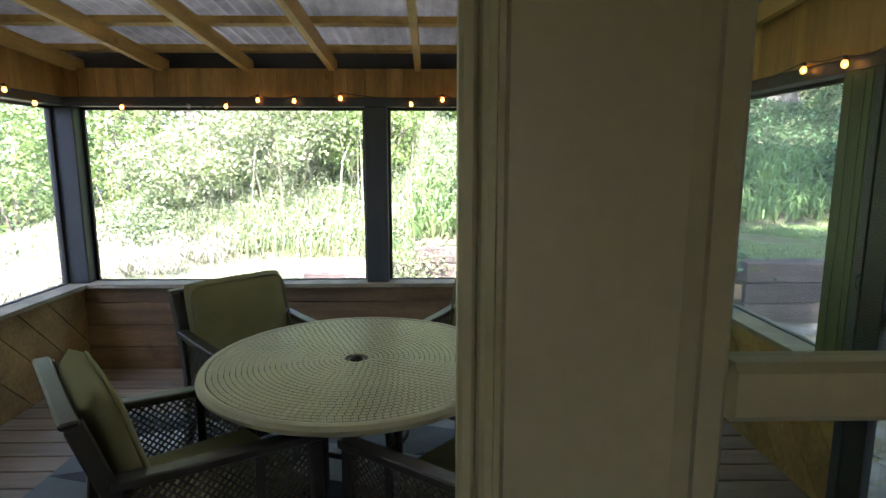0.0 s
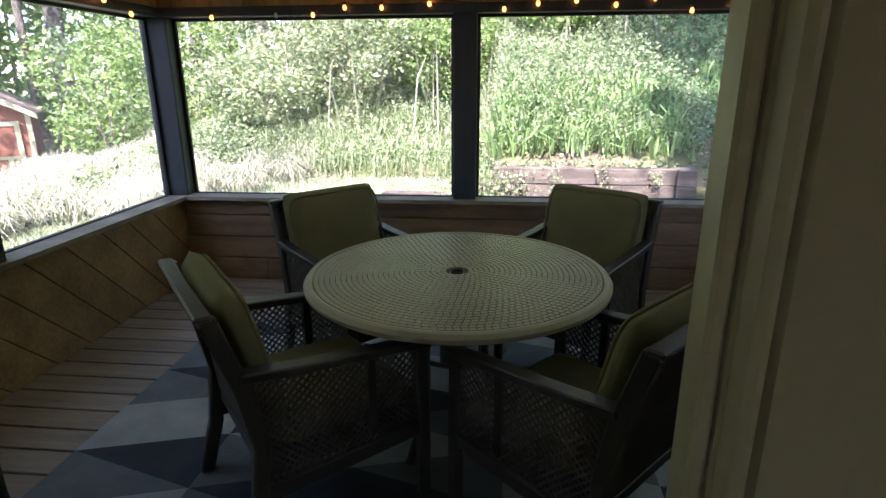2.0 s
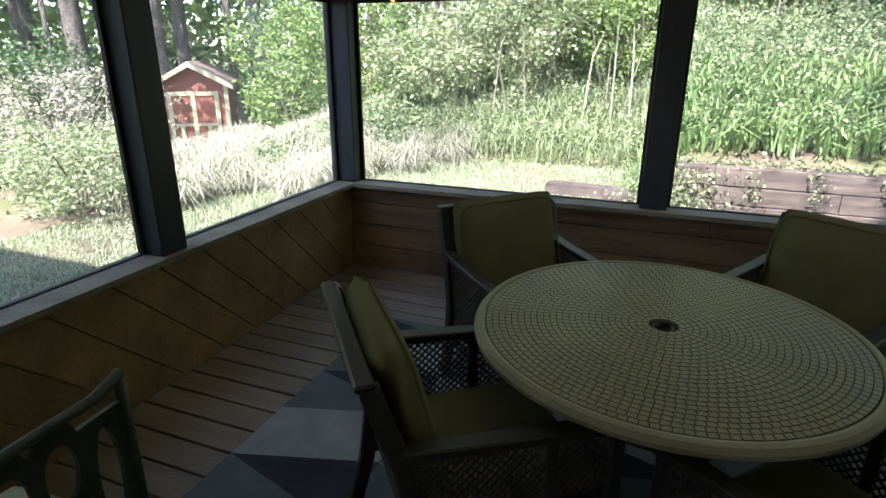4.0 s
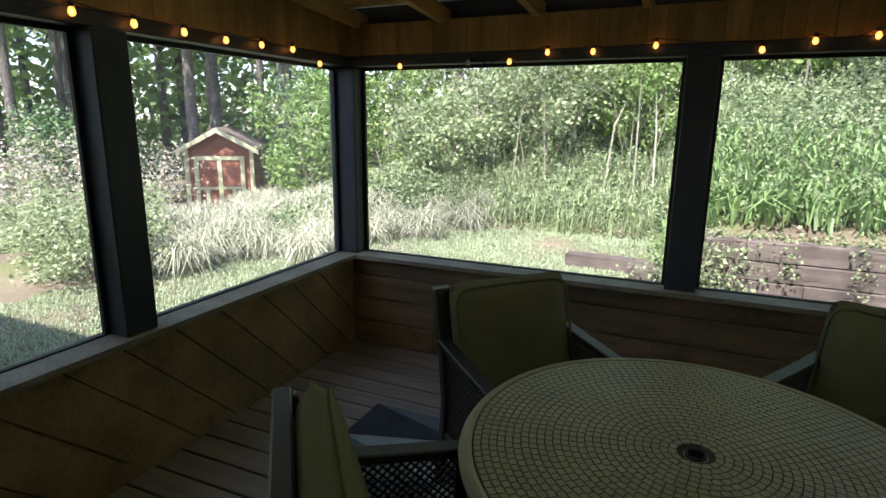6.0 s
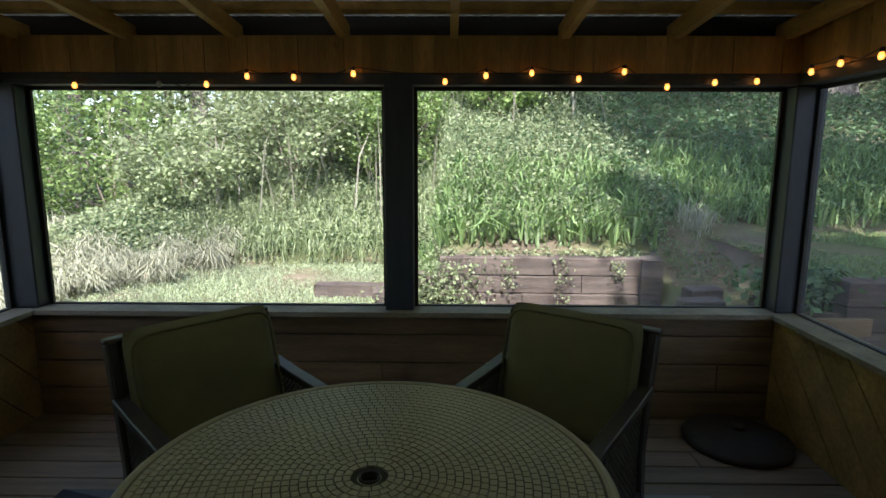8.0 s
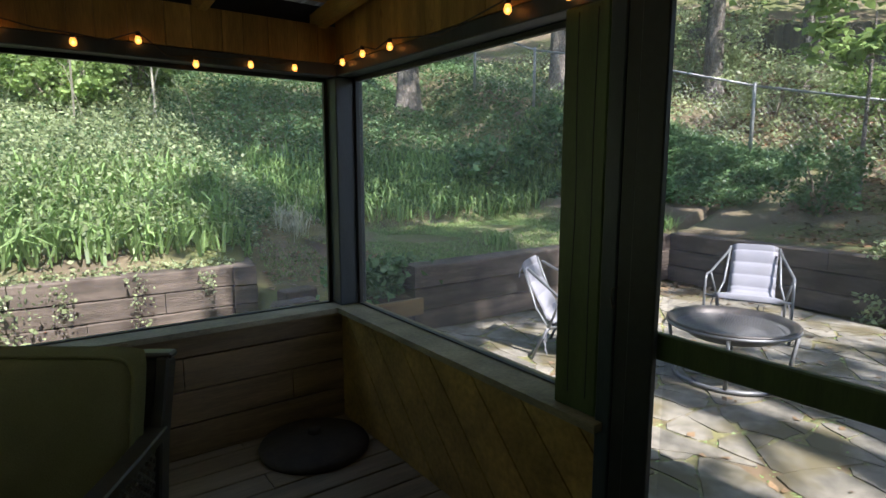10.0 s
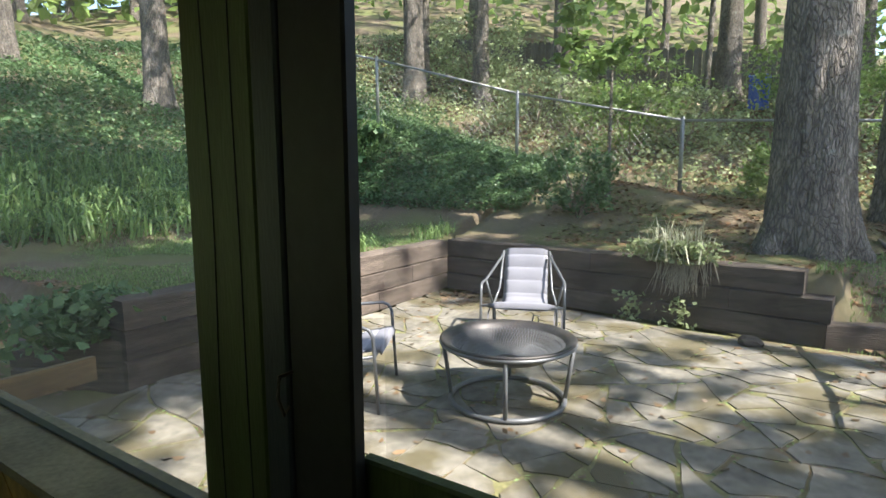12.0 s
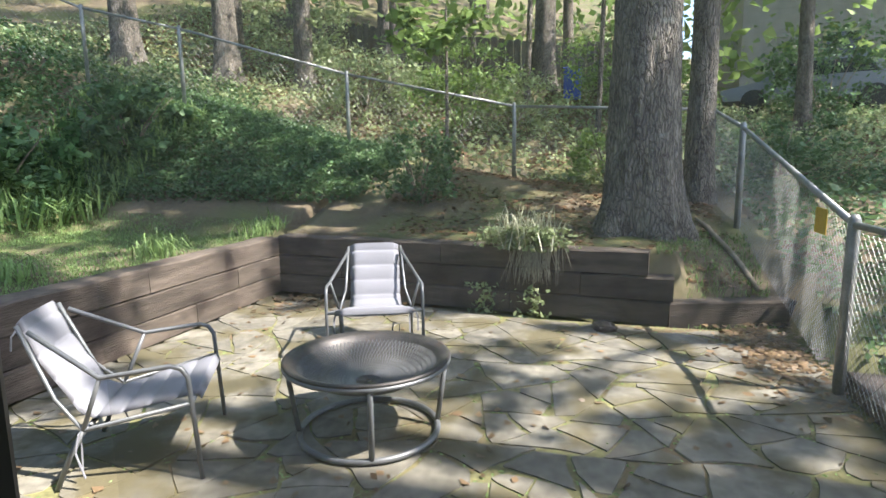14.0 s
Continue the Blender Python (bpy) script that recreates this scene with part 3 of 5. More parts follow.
# ---- boards of the floor, walls and friezes ----
y = YH
k = 0
while y < YB - 0.01:
    y1 = min(y + (0.144 if k else 0.093), YB)
    cut = XL + 1.5 + 1.3 * ((k * 7) % 3) * 0.8
    for a, b in ((XL, cut), (cut + 0.003, XR)):
        part("plank", box(bmesh.new(), (a, y + 0.0055, -0.034), (b, y1 - 0.0055, 0.003 * noise.noise(Vector((k, a, 0)))), 0.003), M["deck"], floor)
    y, k = y1, k + 1
rows = [0.0, 0.165, 0.33, 0.495, CAP - 0.029]
for k in range(4):
    cuts = [XL] + [XL + 0.6 + ((k * 1.37 + j * 1.9) % 4.2) for j in range(2)] + [XR]
    cuts.sort()
    for a, b in zip(cuts, cuts[1:]):
        if b - a > 0.1:
            part("plank", box(bmesh.new(), (a + 0.001, YB + 0.004 * noise.noise(Vector((k, a, 3))), rows[k] + 0.002), (b - 0.002, YB + 0.029, rows[k + 1] - 0.006), 0.002), M["plank_h"], wall_north)


def diagonal(wall, x, y0, y1, sign, first, step=0.272):
    """Planks at 45 degrees between y0 and y1; sign +1: they fall towards +y."""
    c = first
    k = 0
    while c < y1 + 1.2:
        w = step * (0.92 + 0.16 * ((k * 5) % 4) / 3)
        poly = [(y0, 0.0), (y1, 0.0), (y1, CAP - 0.029), (y0, CAP - 0.029)]
        poly = clip(poly, 1, sign, c + w - 0.010)
        poly = clip(poly, -1, -sign, -c)
        if len(poly) > 2:
            proud = 0.003 * noise.noise(Vector((k, x, 0)))
            lo, hi = (x - 0.029, x + proud) if x < 0 else (x - proud, x + 0.029)
            part("plank", prism(bmesh.new(), poly, "x", lo, hi), M["plank_l" if x < 0 else "plank_r"], wall)
        c += w
        k += 1


diagonal(wall_west, XL, YH, YB, 1, 0.88)
diagonal(wall_east, XR, 2.711, YB, -1, 1.95)
u, k = XL, 0
while u < XR:
    w = 0.095 + 0.05 * ((k * 7) % 5) / 4
    part("plank", box(bmesh.new(), (u + 0.001, YB + 0.003 * (k % 2), HEAD + 0.062), (min(u + w, XR) - 0.001, YB + 0.018, roof_z(YB) + 0.015), 0.0015), M["frieze"], frieze_n)
    u, k = u + w, k + 1
for fr, x0, x1 in ((frieze_w, XL - 0.018, XL), (frieze_e, XR, XR + 0.018)):
    u, k = YB - 0.002, 0
    while u > YH + 0.02:
        w = 0.095 + 0.05 * ((k * 3) % 5) / 4
        a = max(u - w, YH)
        poly = [(a + 0.001, HEAD + 0.062), (u - 0.001, HEAD + 0.062), (u - 0.001, roof_z(u) + 0.115), (a + 0.001, roof_z(a) + 0.115)]
        part("plank", prism(bmesh.new(), poly, "x", x0, x1), M["frieze"], fr)
        u, k = a, k + 1


# ---- furniture on the porch ----
def lattice(bm, poly, axis, lo, hi, step=0.0185, width=0.0062):
    """Crossed diagonal strips filling a flat polygon."""
    for s in (1, -1):
        vals = [p[0] + s * p[1] for p in poly]
        c = min(vals)
        while c < max(vals):
            q = clip(clip(poly, 1, s, c + width * 1.414), -1, -s, -c)
            if len(q) > 2:
                prism2(bm, q, axis, lo, hi)
            c += step * 1.414
    return bm


def prism2(bm, poly, axis, lo, hi):
    def p(u, w):
        return {"x": (w, u[0], u[1]), "y": (u[0], w, u[1]), "z": (u[0], u[1], w)}[axis]
    a, b = [bm.verts.new(p(u, lo)) for u in poly], [bm.verts.new(p(u, hi)) for u in poly]
    bm.faces.new(a[::-1]), bm.faces.new(b)
    for i in range(len(poly)):
        j = (i + 1) % len(poly)
        bm.faces.new((a[i], a[j], b[j], b[i]))


def bar(bm, pts, w, h):
    """A flat bar of w by h along points that lie in a plane of constant x."""
    rings = []
    for i, p in enumerate(pts):
        a, b = Vector(pts[max(i - 1, 0)]), Vector(pts[min(i + 1, len(pts) - 1)])
        d = (b - a).normalized()
        n = Vector((1, 0, 0)).cross(d).normalized()
        rings.append([bm.verts.new(Vector(p) + Vector((sx * w / 2, 0, 0)) + n * sz * h / 2) for sx, sz in ((-1, -1), (1, -1), (1, 1), (-1, 1))])
    for a, b in zip(rings, rings[1:]):
        for k in range(4):
            bm.faces.new((a[k], a[(k + 1) % 4], b[(k + 1) % 4], b[k]))
    bm.faces.new(rings[0][::-1]), bm.faces.new(rings[-1])
    bmesh.ops.recalc_face_normals(bm, faces=bm.faces[:])
    bmesh.ops.bevel(bm, geom=[e for e in bm.edges if len(e.link_faces) == 2 and e.calc_face_angle(0) > 1.0], offset=min(w, h) * 0.15, segments=1, affect="EDGES")
    return bm


def armchair():
    c = thing("armchair", "dark woven patio armchair with thick olive cushions at the round table", "chair", group="armchairs round the table")
    for s in (-1, 1):
        x = s * 0.285
        part("front_leg", bar(bmesh.new(), [(x, 0.30, 0), (x, 0.30, 0.3), (x, 0.295, 0.582)], 0.038, 0.045), M["frame"], c)
        part("rear_leg", bar(bmesh.new(), [(x, -0.33, 0), (x, -0.275, 0.2), (x, -0.25, 0.42), (x, -0.285, 0.62), (x, -0.33, 0.76), (x, -0.355, 0.842)], 0.038, 0.05), M["frame"], c)
        part("armrest", bar(bmesh.new(), [(x, -0.29, 0.655), (x, -0.14, 0.637), (x, 0.05, 0.622), (x, 0.2, 0.610), (x, 0.325, 0.596)], 0.055, 0.03), M["frame"], c)
        part("side_rail", bar(bmesh.new(), [(x, -0.26, 0.245), (x, 0.30, 0.285)], 0.03, 0.055), M["frame"], c)
        poly = [(-0.25, 0.26), (0.28, 0.30), (0.28, 0.588), (0.05, 0.611), (-0.26, 0.64)]
        bm = lattice(bmesh.new(), poly, "x", x - 0.003, x + 0.003)
        tagged(part("woven_side", bm, M["weave"], c, "open diagonal weave"), kind="stuff")
        part("inner_post", bar(bmesh.new(), [(x, 0.11, 0.32), (x, 0.11, 0.60)], 0.02, 0.03), M["frame"], c)
    part("seat_frame", box(bmesh.new(), (-0.27, -0.25, 0.285), (0.27, 0.30, 0.335), 0.008), M["frame"], c)
    bm = bmesh.new()
    prof = [(-0.252, 0.34), (-0.268, 0.5), (-0.305, 0.66), (-0.335, 0.78), (-0.364, 0.846)]
    rows = [[bm.verts.new((x, y, z)) for x in (-0.266, 0.266)] for y, z in prof]
    for a, b in zip(rows, rows[1:]):
        bm.faces.new((a[0], a[1], b[1], b[0]))
    bmesh.ops.solidify(bm, geom=bm.faces[:], thickness=0.014)
    part("backrest", bm, M["weave"], c, "close dark weave")
    part("top_rail", box(bmesh.new(), (-0.305, -0.388, 0.838), (0.305, -0.340, 0.858), 0.006), M["frame"], c)
    bm = cushion(bmesh.new(), 0.53, 0.55, 0.13, (0, 0.03, 0.395), 0.3)
    part("seat_cushion", bm, M["cushion"], c, smooth=True)
    bm = cushion(bmesh.new(), 0.535, 0.49, 0.13, (0, 0, 0), 0.35, tufts=((-0.3, -0.15), (0.3, -0.15), (0, 0.2)))
    bm.transform(pose(0, -0.237, 0.656, 104, 0, 0))
    back = part("back_cushion", bm, M["cushion"], c, smooth=True)
    bm = bmesh.new()
    ring = [(0.258 * math.copysign(abs(math.cos(a)) ** 0.25, math.cos(a)), 0.230 * math.copysign(abs(math.sin(a)) ** 0.25, math.sin(a)), 0.0) for a in np.linspace(0, math.tau, 41)[:-1]]
    tube(bm, ring, 0.006, 6, closed=True)
    bm.transform(pose(0, -0.196, 0.656, 104, 0, 0))
    part("piping", bm, M["cushion"], back, smooth=True)
    return c


def facing(x, y, fx, fy):
    return pose(x, y, 0.008, 0, 0, math.degrees(math.atan2(-fx, fy)))


first = armchair()
first.matrix_world = facing(0.66, 2.285, 0.775, 0.633)
for x, y, fx, fy in ((0.645, 3.205, 0.73, -0.68), (1.664, 3.269, -0.586, -0.81), (1.606, 2.203, -0.741, 0.671)):
    copy_thing(first, facing(x, y, fx, fy))

# round table
TX, TY, TR = 1.162, 2.655, 0.590
table = thing("round_table", "round tan patio table with a ringed tile-like top and dark legs", "table", at=pose(TX, TY, 0.008))
bm = lathe(bmesh.new(), [(0.026, 0.682), (0.54, 0.682), (0.573, 0.676), (TR, 0.688), (TR + 0.002, 0.702), (0.582, 0.716), (0.570, 0.720), (0.560, 0.7175), (0.558, 0.709), (0.026, 0.709)], 96, cap=False)
top = part("tabletop", bm, M["table"], table, smooth=False)
bm = lathe(bmesh.new(), [(0.03, 0.709), (0.558, 0.709), (0.558, 0.7096), (0.03, 0.7096)], 64, cap=False)
part("recess", bm, M["grout"], top)
quads = []
for i in range(25):
    a, b = 0.045 + 0.0204 * i + 0.0017, 0.045 + 0.0204 * (i + 1) - 0.0017
    n = round(math.tau * (a + b) / 2 / 0.0245)
    shift = (i % 2) * 0.5 + 0.13 * i
    g0, g1 = 0.0017 / a, 0.0017 / b
    for j in range(n):
        t0, t1 = math.tau * (j + shift) / n, math.tau * (j + 1 + shift) / n
        quads.append([(a * math.cos(t0 + g0), a * math.sin(t0 + g0)), (b * math.cos(t0 + g1), b * math.sin(t0 + g1)),
                      (b * math.cos(t1 - g1), b * math.sin(t1 - g1)), (a * math.cos(t1 - g0), a * math.sin(t1 - g0))])
Q = np.array(quads)
n = len(Q)
topq = np.concatenate([Q, np.full((n, 4, 1), 0.7165)], 2)
botq = np.concatenate([Q, np.full((n, 4, 1), 0.7097)], 2)
V = [topq] + [np.stack([botq[:, i], botq[:, (i + 1) % 4], topq[:, (i + 1) % 4], topq[:, i]], 1) for i in range(4)]
tiles = new("tile", quads_mesh("tile", np.concatenate(V), M["table"]))
tiles.parent = top
tagged(tiles, "small raised tan cells in rings", kind="stuff")
bm = lathe(bmesh.new(), [(0.020, 0.690), (0.026, 0.690), (0.027, 0.716), (0.025, 0.7175), (0.022, 0.715), (0.020, 0.700)], 32, cap=False)
part("umbrella_hole", bm, M["frame"], top, "dark ring of the umbrella hole")
for k in range(4):
    a = radians(45 + 90 * k + 12)
    c, s = math.cos(a), math.sin(a)
    bm = tube(bmesh.new(), [(c * r, s * r, z) for r, z in ((0.30, 0.0), (0.235, 0.12), (0.20, 0.30), (0.20, 0.52), (0.24, 0.60), (0.34, 0.672))], [0.02, 0.02, 0.019, 0.019, 0.02, 0.02], 10)
    part("leg", bm, M["frame"], table, smooth=True)
bm = tube(bmesh.new(), [(0.195 * math.cos(a), 0.195 * math.sin(a), 0.40) for a in np.linspace(0, math.tau, 41)[:-1]], 0.011, 8, closed=True)
part("brace_ring", bm, M["frame"], table, smooth=True)

# rug with its triangles
rug = thing("rug", "flat woven rug of charcoal, slate and pale grey triangles", "rug")
RX0, RX1, RY0, RY1 = -0.372, 2.51, 1.30, 3.70
col_w, pitch = (RX1 - RX0) / 5, 0.335
seq = ["rug_dark", "rug_light", "rug_light", "rug_mid", "rug_dark", "rug_mid", "rug_light", "rug_dark", "rug_mid", "rug_light", "rug_mid"]
groups = {}
for c in range(5):
    xa, xb = RX0 + c * col_w, RX0 + (c + 1) * col_w
    off_a = 2.36 if c % 2 == 0 else 2.36 - pitch / 2
    off_b = 2.36 - pitch / 2 if c % 2 == 0 else 2.36
    for k in range(-5, 6):
        ya, yb = off_a + k * pitch, off_b + k * pitch
        left = [(xa, ya), (xb, yb if c % 2 == 0 else yb - pitch), (xb, yb + pitch if c % 2 == 0 else yb)]
        right = [(xa, ya), (xb, yb + pitch if c % 2 == 0 else yb), (xa, ya + pitch)]
        for h, tri in enumerate((left, right)):
            poly = clip(clip(tri, 0, 1, RY1), 0, -1, -RY0)
            if len(poly) > 2:
                name = seq[(2 * k + h + c * 4) % 11]
                groups.setdefault(name, []).append(poly)
for name, polys in groups.items():
    for poly in polys:
        part("triangle", prism(bmesh.new(), poly, "z", 0.0012, 0.0078), M[name], rug)

# umbrella base in the corner
base = thing("umbrella_base", "round dark cast umbrella base standing in the corner", "umbrella base", at=pose(2.87, 4.19, 0.002))
part("base_plate", lathe(bmesh.new(), [(0.265, 0.0), (0.27, 0.02), (0.26, 0.034), (0.20, 0.05), (0.10, 0.068), (0.05, 0.078)], 48), M["umbrella_base"], base, smooth=True)
part("sleeve", lathe(bmesh.new(), [(0.034, 0.074), (0.034, 0.10), (0.026, 0.11)], 20), M["umbrella_base"], base, smooth=True)

# bistro chair with a pierced back
bc = thing("bistro_chair", "dark cast metal chair with oval cut-outs and a pale seat pad", "chair", at=pose(0.055, 1.452, 0.002, 0, 0, 94))


def pierced(bm, holes, y0, y1):
    """A flat plate with oval holes, bridged hole by hole in upright strips."""
    for x0, x1, z0, z1, cx, cz, rx, rz in holes:
        n = 20
        ring = [(cx + rx * math.cos(a), cz + rz * math.sin(a)) for a in np.linspace(0, math.tau, n + 1)[:-1]]
        edge = []
        for u, w in ring:
            dx, dz = (u - cx) / rx, (w - cz) / rz
            s = min((x1 - cx if dx > 0 else cx - x0) / max(abs(dx), 1e-6), (z1 - cz if dz > 0 else cz - z0) / max(abs(dz), 1e-6))
            edge.append((cx + dx * s, cz + dz * s))
        f = [[bm.verts.new((p[0], y, p[1])) for p in r] for r in (ring, edge) for y in (y0, y1)]
        for k in range(n):
            j = (k + 1) % n
            bm.faces.new((f[0][k], f[0][j], f[2][j], f[2][k]))
            bm.faces.new((f[1][j], f[1][k], f[3][k], f[3][j]))
            bm.faces.new((f[0][j], f[0][k], f[1][k], f[1][j]))
            bm.faces.new((f[2][k], f[2][j], f[3][j], f[3][k]))
    bmesh.ops.recalc_face_normals(bm, faces=bm.faces[:])
    return bm


plate = [(-0.205, -0.10, 0.47, 0.80, -0.152, 0.64, 0.030, 0.13), (-0.0995, 0.0, 0.62, 0.83, -0.05, 0.725, 0.036, 0.07),
         (-0.0995, 0.0, 0.47, 0.62, -0.05, 0.545, 0.036, 0.05), (0.0005, 0.10, 0.62, 0.83, 0.05, 0.725, 0.036, 0.07),
         (0.0005, 0.10, 0.47, 0.62, 0.05, 0.545, 0.036, 0.05), (0.1005, 0.205, 0.47, 0.80, 0.152, 0.64, 0.030, 0.13)]
for panel in plate:
    part("back_panel", pierced(bmesh.new(), [panel], -0.006, 0.006), M["bronze"], bc)
part("top_rail", tube(bmesh.new(), [(x, 0, z + 0.008) for x, z in [(-0.225, 0.81), (-0.15, 0.815), (-0.05, 0.832), (0.05, 0.832), (0.15, 0.83), (0.225, 0.852)]], 0.013, 8), M["bronze"], bc, smooth=True)
for s in (-1, 1):
    part("rear_leg", tube(bmesh.new(), [(s * 0.215, -0.04, 0), (s * 0.215, 0, 0.42), (s * 0.218, 0, 0.83 if s < 0 else 0.85)], 0.013, 8), M["bronze"], bc, smooth=True)
    part("front_leg", tube(bmesh.new(), [(s * 0.20, 0.43, 0), (s * 0.20, 0.40, 0.42)], 0.013, 8), M["bronze"], bc, smooth=True)
part("seat", box(bmesh.new(), (-0.22, 0.0, 0.42), (0.22, 0.42, 0.44), 0.006), M["bronze"], bc)
part("seat_pad", cushion(bmesh.new(), 0.40, 0.40, 0.06, (0, 0.21, 0.468)), M["table"], bc, "pale tan seat pad", smooth=True)

# string lights along the headers
lights = thing("string_lights", "string of small warm globe bulbs along the header beams", "string lights")
NB = ((-0.608, 1.84), (-0.163, 1.848), (0.084, 1.846), (0.298, 1.888), (0.541, 1.883), (0.851, 1.901), (1.326, 1.862), (1.537, 1.893),
      (1.773, 1.906), (2.015, 1.877), (2.248, 1.913), (2.472, 1.838), (2.715, 1.86), (2.93, 1.867))
EB = ((4.316, 1.899), (4.105, 1.907), (3.856, 1.899), (3.105, 1.894), (2.846, 1.88), (2.6, 1.89), (2.3, 1.90), (2.0, 1.89))
WB = ((1.5, 1.89), (1.9, 1.885), (2.4, 1.89), (2.66, 1.885), (2.905, 1.88), (3.147, 1.881), (3.387, 1.878), (3.628, 1.885), (3.873, 1.89), (4.115, 1.837))
spots = [(XL + 0.03, y, z) for y, z in WB] + [(x, YB - 0.03, z) for x, z in NB] + [(XR - 0.03, y, z) for y, z in EB]
cable = []
for i, p in enumerate(spots):
    p = Vector(p)
    cable.append(p + Vector((0, 0, 0.036)))
    if i + 1 < len(spots):
        q = Vector(spots[i + 1])
        if abs(q.x - p.x) > 0.1 and abs(q.y - p.y) > 0.1:
            cable.append(Vector((p.x, YB - 0.03, p.z + 0.04)) if p.x < 0 else Vector((XR - 0.03, p.y, p.z + 0.04)))
        else:
            cable.append((p + q) / 2 + Vector((0, 0, 0.026 - 0.02 * (i % 3))))
part("cable", tube(bmesh.new(), cable, 0.0032, 5), M["cable"], lights)
off = len(WB) + 1
for i, p in enumerate(spots):
    bm = lathe(bmesh.new(), [(0.002, -0.0145), (0.007, -0.013), (0.0122, -0.007), (0.0138, 0.001), (0.0122, 0.009), (0.008, 0.0182)], 12)
    bm.transform(Matrix.Translation(p))
    b = part("bulb", bm, M["deadbulb" if i == off else "bulb"], lights, smooth=True)
    if i != off:
        bm = lathe(bmesh.new(), [(0.001, -0.008), (0.006, -0.004), (0.0065, 0.003), (0.001, 0.008)], 8)
        bm.transform(Matrix.Translation(p))
        part("filament", bm, M["filament"], b, "bright warm filament", smooth=True)
    bm = lathe(bmesh.new(), [(0.010, 0.0185), (0.0105, 0.034), (0.006, 0.038)], 10)
    bm.transform(Matrix.Translation(p))
    part("socket", bm, M["cable"], b)


# ---- the ground ----
def smooth(t):
    t = np.clip(t, 0, 1)
    return t * t * (3 - 2 * t)


def yB(x):
    return np.interp(x, [4.4, 8.4], [5.67, 5.76])


def xC(y):
    return np.interp(y, [0.0, 0.75, 1.87, 5.76], [8.35, 8.28, 7.95, 8.38])


def LOW(x, y, east):
    """The bank at the end of the back wall, falling towards the fence."""
    lo = np.minimum(east, 0.13 + 0.35 * np.maximum(0, x - 8.3))
    hi = np.maximum(east, np.clip(0.52 + 0.12 * (x - 8.1), 0.51, 0.58))
    bank = lo + (hi - lo) * smooth((y - 1.05) / 0.9)
    return np.where(y < 1.8, np.minimum(bank, 0.10 + 1.0 * np.maximum(0, x - xC(y) - 0.12)), bank)


def height(x, y):
    """Height of the ground: flat lawn and patio, terraces behind the timber walls, wooded slopes."""
    x, y = np.asarray(x, float), np.asarray(y, float)
    edge = np.interp(x, [-4.2, -3.6, -3.2, -2.6, -1.9, 0.4, 1.2, 1.35, 3.6, 4.5], [5.4, 6.2, 7.4, 8.6, 9.3, 9.6, 8.4, 7.14, 7.14, 8.2])
    edge = np.where(x > 4.5, 8.5, edge)
    d = np.maximum(0, y - edge)
    slope = 0.37 * smooth((x + 5.2) / 3.6)
    hill = slope * (np.minimum(d, 15) + 0.35 * np.maximum(0, d - 15)) + 0.012 * np.maximum(0, d)
    z = -0.10 + hill
    z = np.where((x > 1.2) & (x <= 3.5) & (y > 7.2), 0.45 + hill, z)
    z = z - 0.6 * smooth((-5.2 - x) / 4.5)
    ramp = -0.06 + 0.5 * smooth((y - 5.9) / 2.2)
    z = np.where((x > 3.5) & (x <= 4.45), ramp + hill, z)
    up = (x > 4.45) & (y > yB(x) + 0.15)
    zf = np.interp(y, [-2, 1, 3.7, 6.4, 9.0, 10.5, 14, 30], [0.5, 0.78, 1.04, 1.48, 2.25, 2.7, 3.8, 7.4])
    east = 0.50 + (zf - 0.50) * smooth((x - 8.2) / 3.5) + 0.33 * np.maximum(0, x - 12)
    terr = np.maximum(0.49 + 0.012 * (y - 5.5) + hill, np.where(x > 8.2, east, -9))
    z = np.where(up, terr, z)
    z = np.where((x > xC(y) + 0.15) & (y <= yB(8.38) + 0.15) & (y > 0.95), LOW(x, y, east), z)
    south = 0.0 + 0.17 * np.maximum(0, x - 6.5)
    z = np.where((y <= 0.95) & (x > 6.3), south * smooth((x - 6.3) / 1.5), z)
    patio = (x > 3.3) & (x < xC(y)) & (y < np.where(x > 4.45, yB(x), 5.9)) & (y > 0.95)
    z = np.where(patio, -0.085, z)
    z = np.where((x > 3.3) & (x <= 6.5) & (y <= 0.95), -0.085, z)
    under = (x > XL - 0.3) & (x < XR + 0.1) & (y < YB + 0.1)
    return np.where(under, -0.3, z)


def axis(lo, hi, a, b, fine, n):
    t = np.linspace(0, 1, n) ** 2.4
    return np.concatenate([(a - (a - lo) * t)[::-1][:-1], np.arange(a, b, fine), b + (hi - b) * t])


gx, gy = axis(-160, 160, -7, 14, 0.11, 26), axis(-140, 190, 0.3, 15, 0.11, 26)
GX, GY = np.meshgrid(gx, gy, indexing="ij")
GZ = height(GX, GY)
bump = np.array([noise.noise(Vector((x * 0.9, y * 0.9, 0))) * 0.05 + noise.noise(Vector((x * 4, y * 4, 5))) * 0.018 for x, y in zip(GX.ravel(), GY.ravel())]).reshape(GX.shape)
flat = ((GX > -2.6) & (GX < 8.2) & (GY < 7.4)) * 0.7
GZ = GZ + bump * (1 - flat)
me = bpy.data.meshes.new("ground")
nx, ny = GX.shape
idx = np.arange(nx * ny).reshape(nx, ny)
F = np.stack([idx[:-1, :-1], idx[1:, :-1], idx[1:, 1:], idx[:-1, 1:]], -1).reshape(-1, 4)
me.vertices.add(nx * ny), me.loops.add(F.size), me.polygons.add(len(F))
me.vertices.foreach_set("co", np.stack([GX, GY, GZ], -1).astype(np.float32).ravel())
me.loops.foreach_set("vertex_index", F.astype(np.int32).ravel())
